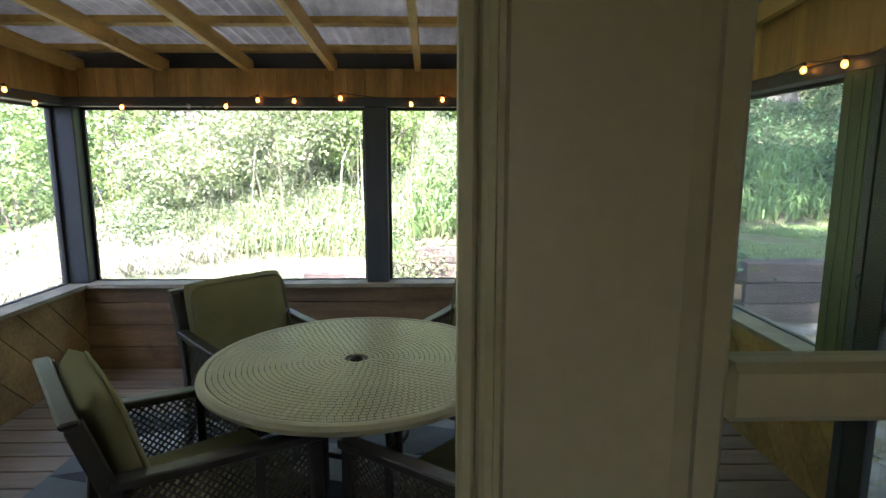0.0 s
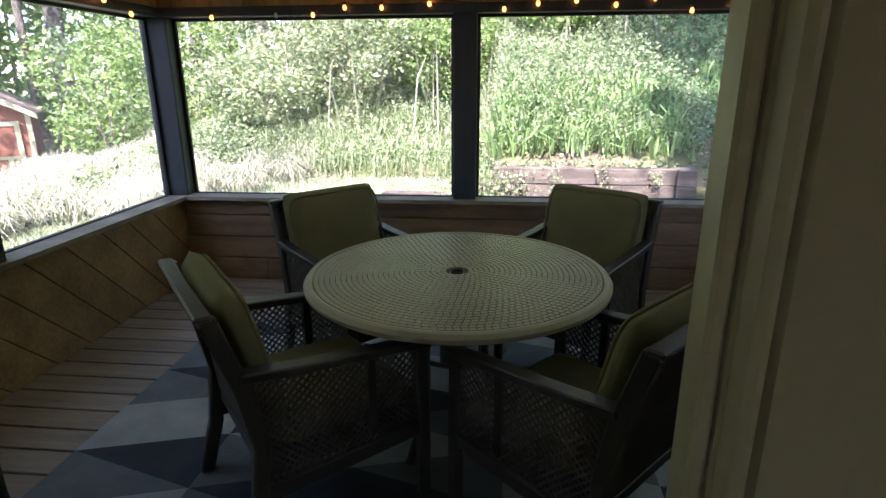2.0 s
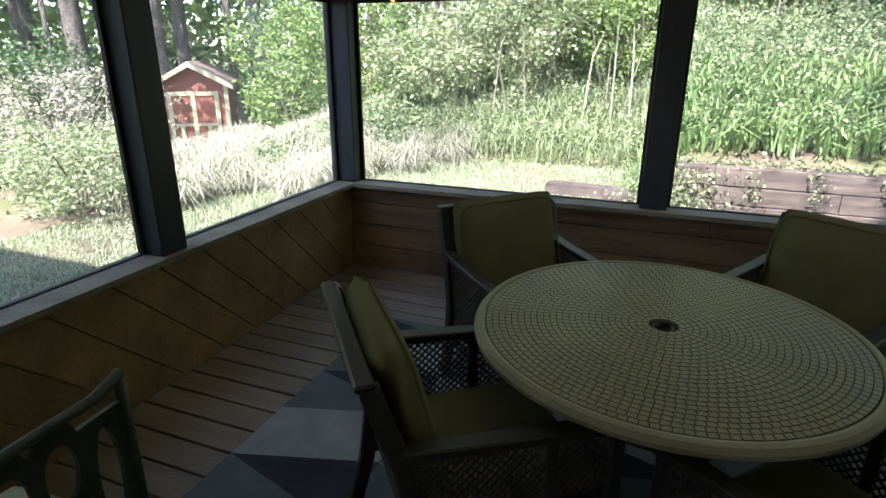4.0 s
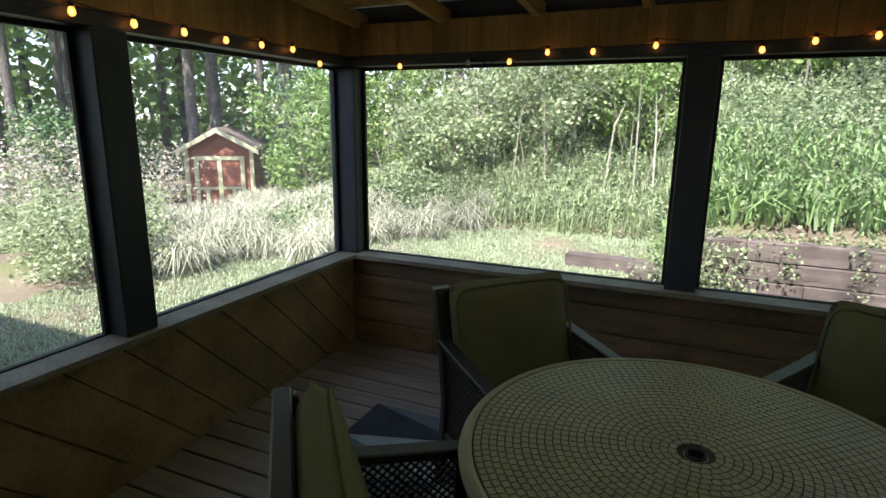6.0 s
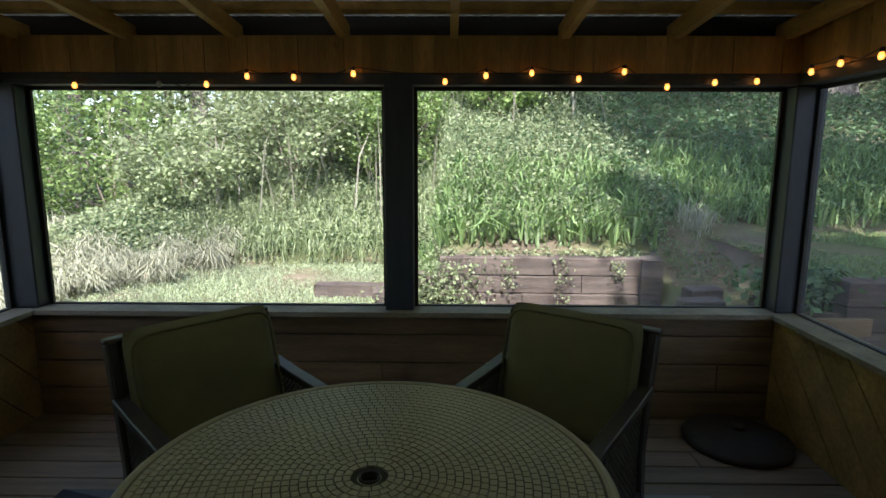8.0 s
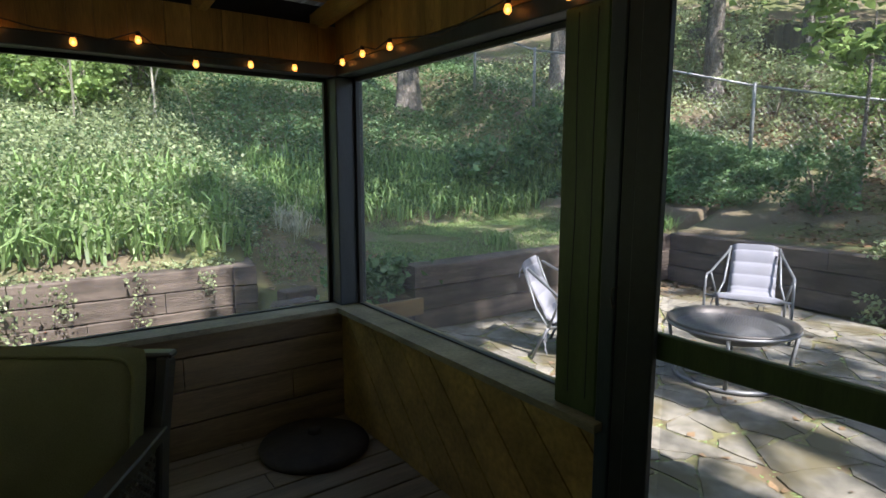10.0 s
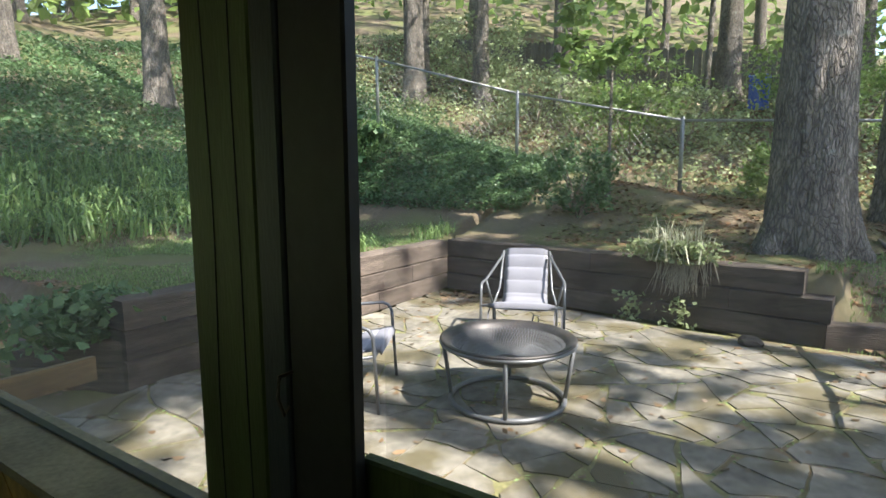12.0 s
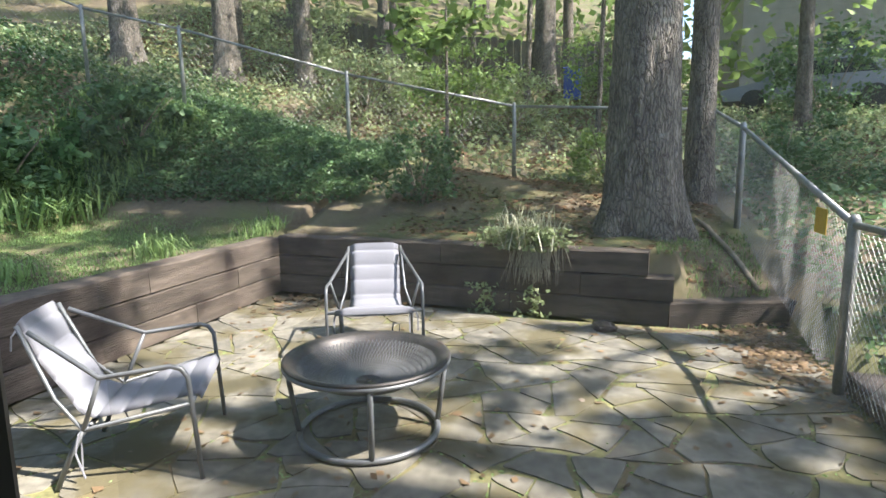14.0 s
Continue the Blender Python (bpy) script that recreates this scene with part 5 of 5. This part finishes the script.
# ---- trees ----
def tree(label, x, y, r, h, crown_h, crown_r, n, leaf, size, flare=1.35, lean=(0, 0), limbs=6, twigs=True, off=(0, 0), bark="bark"):
    z = float(height(x, y))
    t = thing("tree", label, "tree", at=pose(x, y, z))
    bm = bmesh.new()
    zs = [-0.25, 0.0, 0.12, 0.3, 0.7, 1.3, 2.2, 3.5, 5.5, 8, h]
    zs = [v for v in zs if v <= h]
    big = y < 2.5 and r > 0.15
    if big:
        zs = list(np.arange(-0.66, 4.6, 0.06)) + [5.5, 8, h]
    sides = 72 if big else 20 if r > 0.2 else 9
    rings = []
    for v in zs:
        rad = r * (1 + (flare - 1) * math.exp(-max(v, 0) * 2.6)) * (1 - 0.55 * max(v, 0) / h)
        ring = []
        for k in range(sides):
            a = k * math.tau / sides
            ridge = 1 + (0.20 * math.exp(-max(v, 0) * 3.2) * math.sin(a * 5 + x) + 0.05 * noise.noise(Vector((a * 2, v * 0.8, x)))) * (1 if r > 0.2 else 0.3)
            if big and v < 5:
                rg = noise.noise(Vector((math.cos(a) * 9, math.sin(a) * 9, v * 1.6))) + 0.6 * noise.noise(Vector((math.cos(a) * 21, math.sin(a) * 21, v * 5)))
                ridge += 0.07 * abs(rg) - 0.03
            ring.append(bm.verts.new((lean[0] * v + rad * ridge * math.cos(a), lean[1] * v + rad * ridge * math.sin(a), v)))
        rings.append(ring)
    for a, b in zip(rings, rings[1:]):
        for k in range(sides):
            bm.faces.new((a[k], a[(k + 1) % sides], b[(k + 1) % sides], b[k]))
    part("trunk", bm, M[bark], t, smooth=True)
    for k in range(limbs):
        a = k * 2.4 + x
        v = h * (0.45 + 0.5 * k / max(1, limbs))
        ln = crown_r * (0.55 + 0.3 * ((k * 3) % 3) / 2)
        p = Vector((lean[0] * v, lean[1] * v, v))
        d = Vector((math.cos(a), math.sin(a), 0.5))
        part("limb", tube(bmesh.new(), [p, p + d * ln * 0.4 + Vector((0, 0, 0.1)), p + d * ln * 0.75 + Vector((0, 0, 0.05)), p + d * ln], [r * 0.3, r * 0.2, r * 0.12, r * 0.04], 6), M[bark], t, smooth=True)
    if n:
        m = max(6, n // 220)
        u = rng.normal(size=(m, 3))
        u /= np.linalg.norm(u, axis=1)[:, None]
        c = u * (rng.uniform(0.35, 1, m) ** 0.5)[:, None] * np.array([crown_r, crown_r, crown_h / 2])
        c += np.array([lean[0] * h + off[0], lean[1] * h + off[1], h - crown_h * 0.1])
        pick = rng.integers(0, m, n)
        P = c[pick] + rng.normal(size=(n, 3)) * crown_r * np.array([0.16, 0.16, 0.09])
        cr = new("crown", quads_mesh("crown", leaves(P, size), L[leaf]))
        cr.parent = t
    return t


def bush(name, label, x, y, r, h, n, leaf, size, stems=5, flat=0.3):
    z = float(height(x, y))
    b = thing(name, label, "bush", at=pose(x, y, z))
    for k in range(stems):
        a = k * 2.4 + x * 3
        part("stem", tube(bmesh.new(), [(0, 0, -0.05), (r * 0.3 * math.cos(a), r * 0.3 * math.sin(a), h * 0.45), (r * 0.75 * math.cos(a), r * 0.75 * math.sin(a), h * 0.9)], [0.018, 0.012, 0.004], 5), M["twig"], b)
    m = max(8, n // 60)
    u = rng.normal(size=(m, 3))
    u /= np.linalg.norm(u, axis=1)[:, None]
    c = u * (rng.uniform(0.2, 1, m) ** 0.45)[:, None] * np.array([r, r, h * 0.5]) + np.array([0, 0, h * 0.52])
    P = c[rng.integers(0, m, n)] + rng.normal(size=(n, 3)) * np.array([r, r, h * 0.6]) * 0.11
    P[:, 2] = np.abs(P[:, 2])
    lv = new("foliage", quads_mesh("foliage", leaves(P, size, flat), L[leaf]))
    lv.parent = b
    return b


rng = np.random.default_rng(21)
# both unseen crowns are shifted off the trunks to shade bank and terrace
OAK = "big oak with ridged grey bark above the patio wall"
tree(OAK, 9.0, 2.09, 0.345, 10.5, 4.5, 4.2, 7400, "oak", 0.22, flare=1.35, limbs=9, off=(-1.48, 3.2))
tree("second tall tree trunk close behind the oak", 11.0, 1.3, 0.17, 12, 4, 3.2, 4200, "oak", 0.22, limbs=6, off=(-3.6, -1.4))
r2 = random.Random(5)
for k, (x, y, r, h) in enumerate(((14.2, 8.6, 0.20, 11), (14.6, 6.9, 0.09, 9), (13.4, 9.9, 0.24, 12), (12.6, 11.6, 0.26, 12), (15.2, 5.2, 0.08, 8), (16.2, 4.2, 0.07, 8), (14.8, 10.6, 0.12, 11), (9.8, 14.2, 0.28, 12),
                                  (8.0, 16.8, 0.20, 12), (6.0, 18.2, 0.14, 11), (16.8, 7.6, 0.11, 10), (19.6, 9.0, 0.14, 11), (20.2, 6.0, 0.12, 11), (20.8, 3.6, 0.16, 11), (13.9, 2.6, 0.05, 6), (17.2, -1.6, 0.16, 9), (19.8, 12.0, 0.2, 12), (22.0, 1.2, 0.2, 12), (15.0, -5.5, 0.25, 10))):
    tree("slim woodland tree with pale green spring leaves", x, y, r, h, 5, 2.4, 3400 + 700 * (k % 3), "bright" if k % 2 else "oak", 0.105, lean=(r2.uniform(-0.03, 0.03), r2.uniform(-0.03, 0.03)), limbs=5)
for k in range(30):
    x, y = r2.uniform(-30, 2), r2.uniform(13.5, 30)
    if -12.5 < x < -7.5 and y < 16:
        y += 5
    tree("slim woodland tree with pale green spring leaves", x, y, r2.uniform(0.07, 0.24), r2.uniform(8, 12), 6.5, 2.8, 2600, "bright" if k % 3 else "oak", 0.17, lean=(r2.uniform(-0.04, 0.04), r2.uniform(-0.03, 0.03)), limbs=6)
for k in range(16):
    x, y = r2.uniform(-26, -11), r2.uniform(2, 14)
    tree("slim woodland tree with pale green spring leaves", x, y, r2.uniform(0.08, 0.24), r2.uniform(8, 12), 7, 2.8, 2400, "bright", 0.17, limbs=6)
for k in range(12):
    tree("tall tree far off among the woods", r2.uniform(3, 30), r2.uniform(20, 34), r2.uniform(0.12, 0.26), r2.uniform(9, 13), 6, 3.0, 2600, "bright" if k % 2 else "oak", 0.2, limbs=6)
for x, y, r in ((-11.5, 16.8, 0.28), (-9.2, 17.6, 0.24), (-13.4, 15.6, 0.22), (-7.4, 17.0, 0.2), (-15.2, 13.4, 0.3), (-6.0, 18.4, 0.24)):
    tree("tall dark-barked tree among the woods", x, y, r, 12, 7, 2.6, 2600, "bright", 0.14, limbs=6)
rng = np.random.default_rng(51)
# mostly unseen trees added south and east, beyond house and yard, for dappled shade
for x, y, cr in ((4.7, -4.4, 2.2), (7.2, -6.6, 2.9), (11.2, -7.0, 3.2), (15.0, -7.5, 3.4), (19.5, -9, 3.6), (13.5, -12, 3.6), (18, 4, 3.0)):
    tree("tall tree added to throw dappled shade", x, y, 0.28, 12.0, 4.5, cr, (1000 if x < 5 else 1300 if x < 8 else 3400), "oak", 0.22, limbs=7)

# one more added tree, its crown moved to shade the path and sleeper wall
tree("tall tree added to throw dappled shade", 5.2, -3.6, 0.22, 12.0, 4.0, 1.9, 3600, "oak", 0.22, limbs=2, off=(-1.2, 2.0))
rng = np.random.default_rng(3)

# ---- shrubs ----
# at the far left the darker ivy leaf stands in for deep shade
for x, y, r, h, n, leaf, size in ((-4.5, 4.95, 0.8, 0.8, 3200, "shrub", 0.055), (-5.4, 5.6, 0.9, 0.9, 2600, "shrub", 0.06), (-6.6, 6.2, 1.2, 1.5, 1700, "blossom", 0.06), (-7.6, 7.8, 1.2, 1.7, 1700, "blossom", 0.06), (-9.5, 6.4, 1.5, 2.2, 2600, "shrub", 0.09),
                                   (-5.6, 10.2, 1.1, 2.4, 2400, "bright", 0.10), (-4.6, 11.4, 1.3, 2.8, 2800, "bright", 0.10), (-6.6, 12.2, 1.4, 3.0, 2400, "ivy", 0.11), (-3.4, 13.0, 1.5, 2.8, 2600, "shrub", 0.11), (-12.0, 10.0, 1.6, 2.5, 2600, "ivy", 0.12),
                                   (-1.6, 12.0, 1.6, 2.2, 7000, "shrub", 0.095), (0.4, 12.6, 1.5, 2.0, 6500, "bright", 0.095), (-0.4, 14.4, 1.8, 2.4, 6000, "shrub", 0.12), (2.0, 14.0, 1.5, 1.8, 4800, "shrub", 0.12), (-3.0, 10.6, 1.0, 1.3, 3200, "shrub", 0.09),
                                   (3.3, 12.4, 0.75, 1.4, 1500, "bright", 0.19), (2.2, 11.6, 0.9, 1.0, 2600, "bright", 0.1), (9.7, 4.6, 0.55, 0.95, 1500, "ivy", 0.07), (8.4, 9.6, 0.8, 0.8, 800, "ivy", 0.14), (10.0, 9.2, 0.9, 1.0, 900, "ivy", 0.15),
                                   (13.4, 5.0, 1.0, 1.3, 1000, "bright", 0.10), (14.0, 4.2, 1.0, 1.2, 800, "shrub", 0.10), (13.6, 7.0, 1.2, 1.3, 1100, "shrub", 0.10), (14.4, 1.6, 1.0, 1.4, 1100, "bright", 0.10), (15.8, 5.6, 1.3, 1.4, 1100, "bright", 0.11), (11.8, 2.4, 0.6, 1.0, 700, "bright", 0.09), (16.6, 2.2, 1.3, 2.0, 1600, "bright", 0.11), (12.4, 0.0, 0.8, 1.0, 900, "ivy", 0.1), (14.8, 9.0, 1.3, 1.8, 1500, "shrub", 0.11), (18.4, -2.4, 1.4, 2.2, 1500, "ivy", 0.14)):
    n, size = int(n * 1.7), size * 0.76
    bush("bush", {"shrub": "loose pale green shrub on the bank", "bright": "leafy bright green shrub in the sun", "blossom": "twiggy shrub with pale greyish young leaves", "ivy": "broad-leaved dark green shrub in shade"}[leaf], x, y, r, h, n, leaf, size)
tree("young sapling holding out fresh bright green leaves", 10.6, 4.5, 0.03, 2.3, 1.5, 0.85, 440, "bright", 0.14, limbs=5)

# ---- ground cover ----
def near_more(x, y):
    d = np.hypot(x - 1.5, y - 1.5)
    return rng.uniform(0, 1, len(x)) < np.clip(90 / (d * d), 0.18, 1)


def on_hill(x, y):
    edge = np.interp(x, [-4.2, -3.6, -3.2, -2.6, -1.9, 0.4, 1.2, 1.35, 3.6, 4.5], [5.4, 6.2, 7.4, 8.8, 9.5, 9.9, 8.8, 7.5, 7.5, 9.0])
    edge = np.where(x > 4.5, 8.7, edge)
    return (y > edge) & near_more(x, y)


P = scatter(330000, -4, 13, 6, 20, on_hill)
lump = np.array([0.5 + 0.5 * noise.noise(Vector((x * 0.9, y * 0.9, 3))) for x, y in P])
dist = np.hypot(P[:, 0] - 1.5, P[:, 1] - 1.5)
Z = height(P[:, 0], P[:, 1]) + 0.03 + rng.uniform(0, 1, len(P)) * (0.06 + 0.24 * lump)
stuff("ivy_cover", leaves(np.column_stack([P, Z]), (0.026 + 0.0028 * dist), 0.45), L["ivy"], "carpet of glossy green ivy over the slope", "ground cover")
sel = (P[:, 0] < 3.6 + 0.6 * rng.normal(size=len(P))) & (rng.uniform(0, 1, len(P)) < 0.62)
P2 = np.concatenate([P[sel] + rng.normal(size=(sel.sum(), 2)) * 0.12 for _ in range(2)])
stuff("weeds", leaves(lift(P2, 0.04, 0.34), 0.048, 0.2), L["shrub"], "pale sunlit weeds and vines over the bank", "weeds")
P = scatter(56000, 8.0, 12.2, 5.4, 9.8, lambda x, y: height(x, y) > 0.8)
stuff("ivy_cover", leaves(lift(P, 0.02, 0.2), 0.05, 0.5), L["ivy"], "dark ivy under the fence", "ground cover")
P = scatter(48000, 12.4, 22, -4, 14)
stuff("leaf_litter", leaves(lift(P, 0.0, 0.03), 0.075, 0.9), L["needle"], "brown fallen leaves under the trees", "leaf litter")
P = scatter(34000, 11.6, 21, -6, 14)
stuff("weeds", leaves(lift(P, 0.03, 0.36, 1.5), 0.075, 0.3), L["shrub"], "sparse green undergrowth on the far slope", "weeds")
P = scatter(9000, 7.8, 12.0, 1.2, 5.0, lambda x, y: x > xC(y) + 0.2)
stuff("leaf_litter", leaves(lift(P, 0.0, 0.02), 0.05, 0.95), L["needle"], "brown needles and leaves round the tree roots", "leaf litter")
P = scatter(5200, 9.0, 26, -9, 0.8)
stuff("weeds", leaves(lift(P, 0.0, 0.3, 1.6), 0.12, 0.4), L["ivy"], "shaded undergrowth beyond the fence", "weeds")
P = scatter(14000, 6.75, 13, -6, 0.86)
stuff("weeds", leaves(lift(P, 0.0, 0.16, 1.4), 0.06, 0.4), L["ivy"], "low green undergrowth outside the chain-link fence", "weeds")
# sword-leaved beds
P = scatter(2100, 0.8, 3.6, 7.3, 9.2, lambda x, y: (np.abs(y - 8.1) < 0.95))
stuff("iris_bed", blades(lift(P, 0.0, 0.10), 0.44, 0.026, 1.0, 0.6), L["iris"], "dense bed of upright sword-leaved irises", "irises")
P = scatter(3600, 4.4, 11.0, 8.6, 10.8)
stuff("iris_bed", blades(lift(P, 0, 0.05), 0.46, 0.024, 1.0, 0.7), L["iris"], "shaded band of long-leaved lilies", "lilies")
P = scatter(2600, -2.6, 1.4, 9.3, 11.4)
stuff("tall_grass", blades(lift(P, 0.05, 0.15), 0.38, 0.018, 1.0, 0.6), L["shrub"], "sunlit tall grass at the foot of the bank", "grass")


def arching(name, label, spots, n, length, leaf, width=0.012):
    pts = []
    for x, y in spots:
        q = rng.normal(size=(n, 2)) * 0.10 + np.array([x, y])
        pts.append(q)
    pts = np.concatenate(pts)
    return stuff(name, blades(lift(pts, 0, 0.02), length, width, 1.15, 0.75), L[leaf], label, "grass")


spots = [(np.interp(s, [0, 0.4, 0.7, 1], [-4.3, -3.7, -3.0, -2.2]) + rng.normal() * 0.3, np.interp(s, [0, 0.4, 0.7, 1], [5.2, 6.6, 8.0, 9.3]) + rng.normal() * 0.3) for s in np.linspace(0, 1, 30)]
spots += [(-3.9 - rng.uniform(0, 2.4), 6.6 + rng.uniform(0, 3.0)) for _ in range(26)]
arching("arching_grass", "clumps of pale arching grass along the lawn", spots, 300, 0.52, "pale", 0.009)
arching("arching_grass", "dry clump of grass beside the path", [(4.4, 8.4)], 160, 0.45, "pale", 0.008)
arching("grass_tuft", "small striped tufts of grass on the terrace", [(7.1, 6.15), (7.35, 6.35), (8.4, 6.0), (8.7, 6.1), (6.0, 6.4)], 60, 0.24, "iris", 0.012)
# tuft hanging over the patio wall
P = rng.normal(size=(170, 2)) * np.array([0.12, 0.14]) + np.array([8.12, 3.1])
stuff("grass_tuft", blades(np.column_stack([P, np.full(len(P), 0.55)]), 0.42, 0.009, 1.0, 0.6), L["pale"], "shaggy grass tuft growing on top of the wall", "grass")
P = np.column_stack([rng.uniform(7.93, 8.22, 1300), rng.normal(3.1, 0.17, 1300), 0.54 + rng.uniform(0, 0.18, 1300)])
stuff("weeds", leaves(P, 0.05, 0.3), L["shrub"], "pale leafy weeds in the tuft on the wall", "weeds")
n = 170
P = np.column_stack([rng.normal(8.02, 0.02, n), rng.normal(3.02, 0.09, n), np.full(n, 0.56)])
d = rng.uniform(0.12, 0.34, n)[:, None]
tip = P + np.column_stack([rng.normal(-0.03, 0.02, n), rng.normal(0, 0.05, n), -d[:, 0]])
side = np.array([0, 0.004, 0])
stuff("dry_roots", np.stack([P - side, P + side, tip + side * 0.3, tip - side * 0.3], 1), L["blossom"], "dry pale roots hanging down over the sleepers", "roots")
P = np.column_stack([rng.uniform(1.1, 3.35, 900), 7.2 + rng.normal(0, 0.06, 900), 0.48 + rng.normal(0, 0.03, 900)])
stuff("trailing_ivy", leaves(P, 0.036, 0.3), L["shrub"], "low weeds spilling over the top of the sleepers", "ivy")
# trailing ivy on the sleeper wall and its end
P = np.column_stack([rng.normal(1.2, 0.26, 1700), 6.96 + rng.uniform(-0.16, 0.06, 1700), -0.1 + 0.55 * rng.uniform(0, 1, 1700) ** 1.3])
stuff("trailing_ivy", leaves(P, 0.036, 0.0), L["shrub"], "leafy ivy tumbling over the sleeper wall", "ivy")
P = np.column_stack([np.concatenate([rng.normal(c, 0.05, 90) for c in (1.95, 2.5, 3.05)]), 6.98 + rng.uniform(-0.06, 0.03, 270), np.concatenate([0.45 - rng.uniform(0, 1, 90) ** 1.4 * h for h in (0.3, 0.5, 0.2)])])
stuff("trailing_ivy", leaves(P, 0.027, 0.0), L["shrub"], "thin ivy strands hanging over the sleepers", "ivy")
P = np.column_stack([rng.normal(4.3, 0.2, 1100), rng.normal(5.98, 0.12, 1100), 0.38 + rng.uniform(-0.12, 0.2, 1100)])
stuff("trailing_ivy", leaves(P, 0.07, 0.3), L["ivy"], "clump of ivy at the end of the sleeper wall", "ivy")
P = np.column_stack([8.0 + rng.uniform(-0.06, 0.05, 160), np.concatenate([rng.normal(c, 0.07, 80) for c in (3.45, 3.0)]), rng.uniform(-0.05, 0.22, 160) ** 1.0])
stuff("weeds", leaves(P, 0.05, 0.2), L["shrub"], "small weeds at the foot of the wall", "weeds")
# lawn, terrace moss, joints
P = scatter(150000, -4.3, 1.6, 1.0, 9.6, lambda x, y: (height(x, y) < -0.02) & ((x < XL - 0.2) | (y > YB + 0.2)))
stuff("lawn_grass", blades(lift(P, -0.01, 0.0), 0.055, 0.008, 0.9, 0.3), L["lawn"], "short thin sunlit lawn", "grass")
P = scatter(44000, 3.7, 9.0, 5.5, 8.8, lambda x, y: ((y > yB(x) + 0.25) & (x > 4.6) | (y > 7.1)) & (np.array([noise.noise(Vector((a * 0.8, b * 0.8, 0))) for a, b in zip(x, y)]) > -0.42))
stuff("terrace_grass", blades(lift(P, -0.01, 0.0), 0.035, 0.006, 0.9, 0.3), L["iris"], "mossy short grass on the upper terrace", "grass")
P = scatter(10000, 3.5, 7.9, 1.1, 5.6)
stuff("joint_moss", leaves(np.column_stack([P, np.full(len(P), -0.055)]), 0.024, 0.8), L["iris"], "moss and tiny weeds in the patio joints", "moss")
P = np.concatenate([rng.normal(size=(900, 2)) * np.array([0.5, 0.16]) + np.array([7.5, 1.25]), rng.normal(size=(260, 2)) * 0.3 + np.array([8.0, 5.2]), scatter(260, 3.5, 7.8, 1.1, 5.5)])
stuff("leaf_litter", leaves(np.column_stack([P, np.full(len(P), -0.040)]), 0.05, 0.95), L["dry"], "dry brown leaves blown against the patio edge", "leaf litter")
log = part("fallen_branch", tube(bmesh.new(), [(a, b, float(height(a, b)) + 0.03) for a, b in ((8.35, 1.16), (8.6, 1.2), (8.9, 1.26), (9.2, 1.34), (9.5, 1.40), (9.75, 1.48))], [0.02, 0.028, 0.03, 0.028, 0.026, 0.015], 8), M["twig"], smooth=True)
tagged(log, "bare grey fallen branch lying by the fence", "branch")
bm = bmesh.new()
bmesh.ops.create_icosphere(bm, subdivisions=2, radius=0.10)
for v in bm.verts:
    v.co *= 1 + 0.2 * noise.noise(v.co * 9)
    v.co.z *= 0.6
bm.transform(Matrix.Translation((7.72, 2.4, -0.03)))
tagged(part("rock", bm, M["tie"]), "rough dark lump of rock at the foot of the wall", "rock")

P = scatter(2600, 7.95, 9.4, 1.05, 2.0)
stuff("terrace_grass", blades(lift(P, -0.01, 0.0), 0.06, 0.006, 0.9, 0.3), L["iris"], "short grass on the bank by the fence", "grass")
P = scatter(150, -4.5, 4.2, 10.2, 14.0)
stuff("bare_twigs", blades(lift(P, 0.0, 0.05), 2.1, 0.022, 0.9, 0.3), L["blossom"], "thin bare pale twigs standing in the scrub", "twigs")
P = scatter(900, 3.65, 4.6, 6.0, 8.4)
stuff("leaf_litter", leaves(lift(P, 0.0, 0.015), 0.05, 0.95), L["needle"], "brown litter on the earth path", "leaf litter")

# far woods closing the view
for label, (x0, x1, y0, y1), n in (("dense far woods behind the slope", (-34, 24, 21, 34), 26000), ("far woods beyond the board fence", (21, 34, -14, 22), 9000), ("dense woods behind the shed", (-36, -16, -4, 22), 16000)):
    P = scatter(n, x0, x1, y0, y1)
    stuff("far_woods", leaves(lift(P, 0.2, 11.0), 0.42, 0.2), L["bright"], label, "woods")
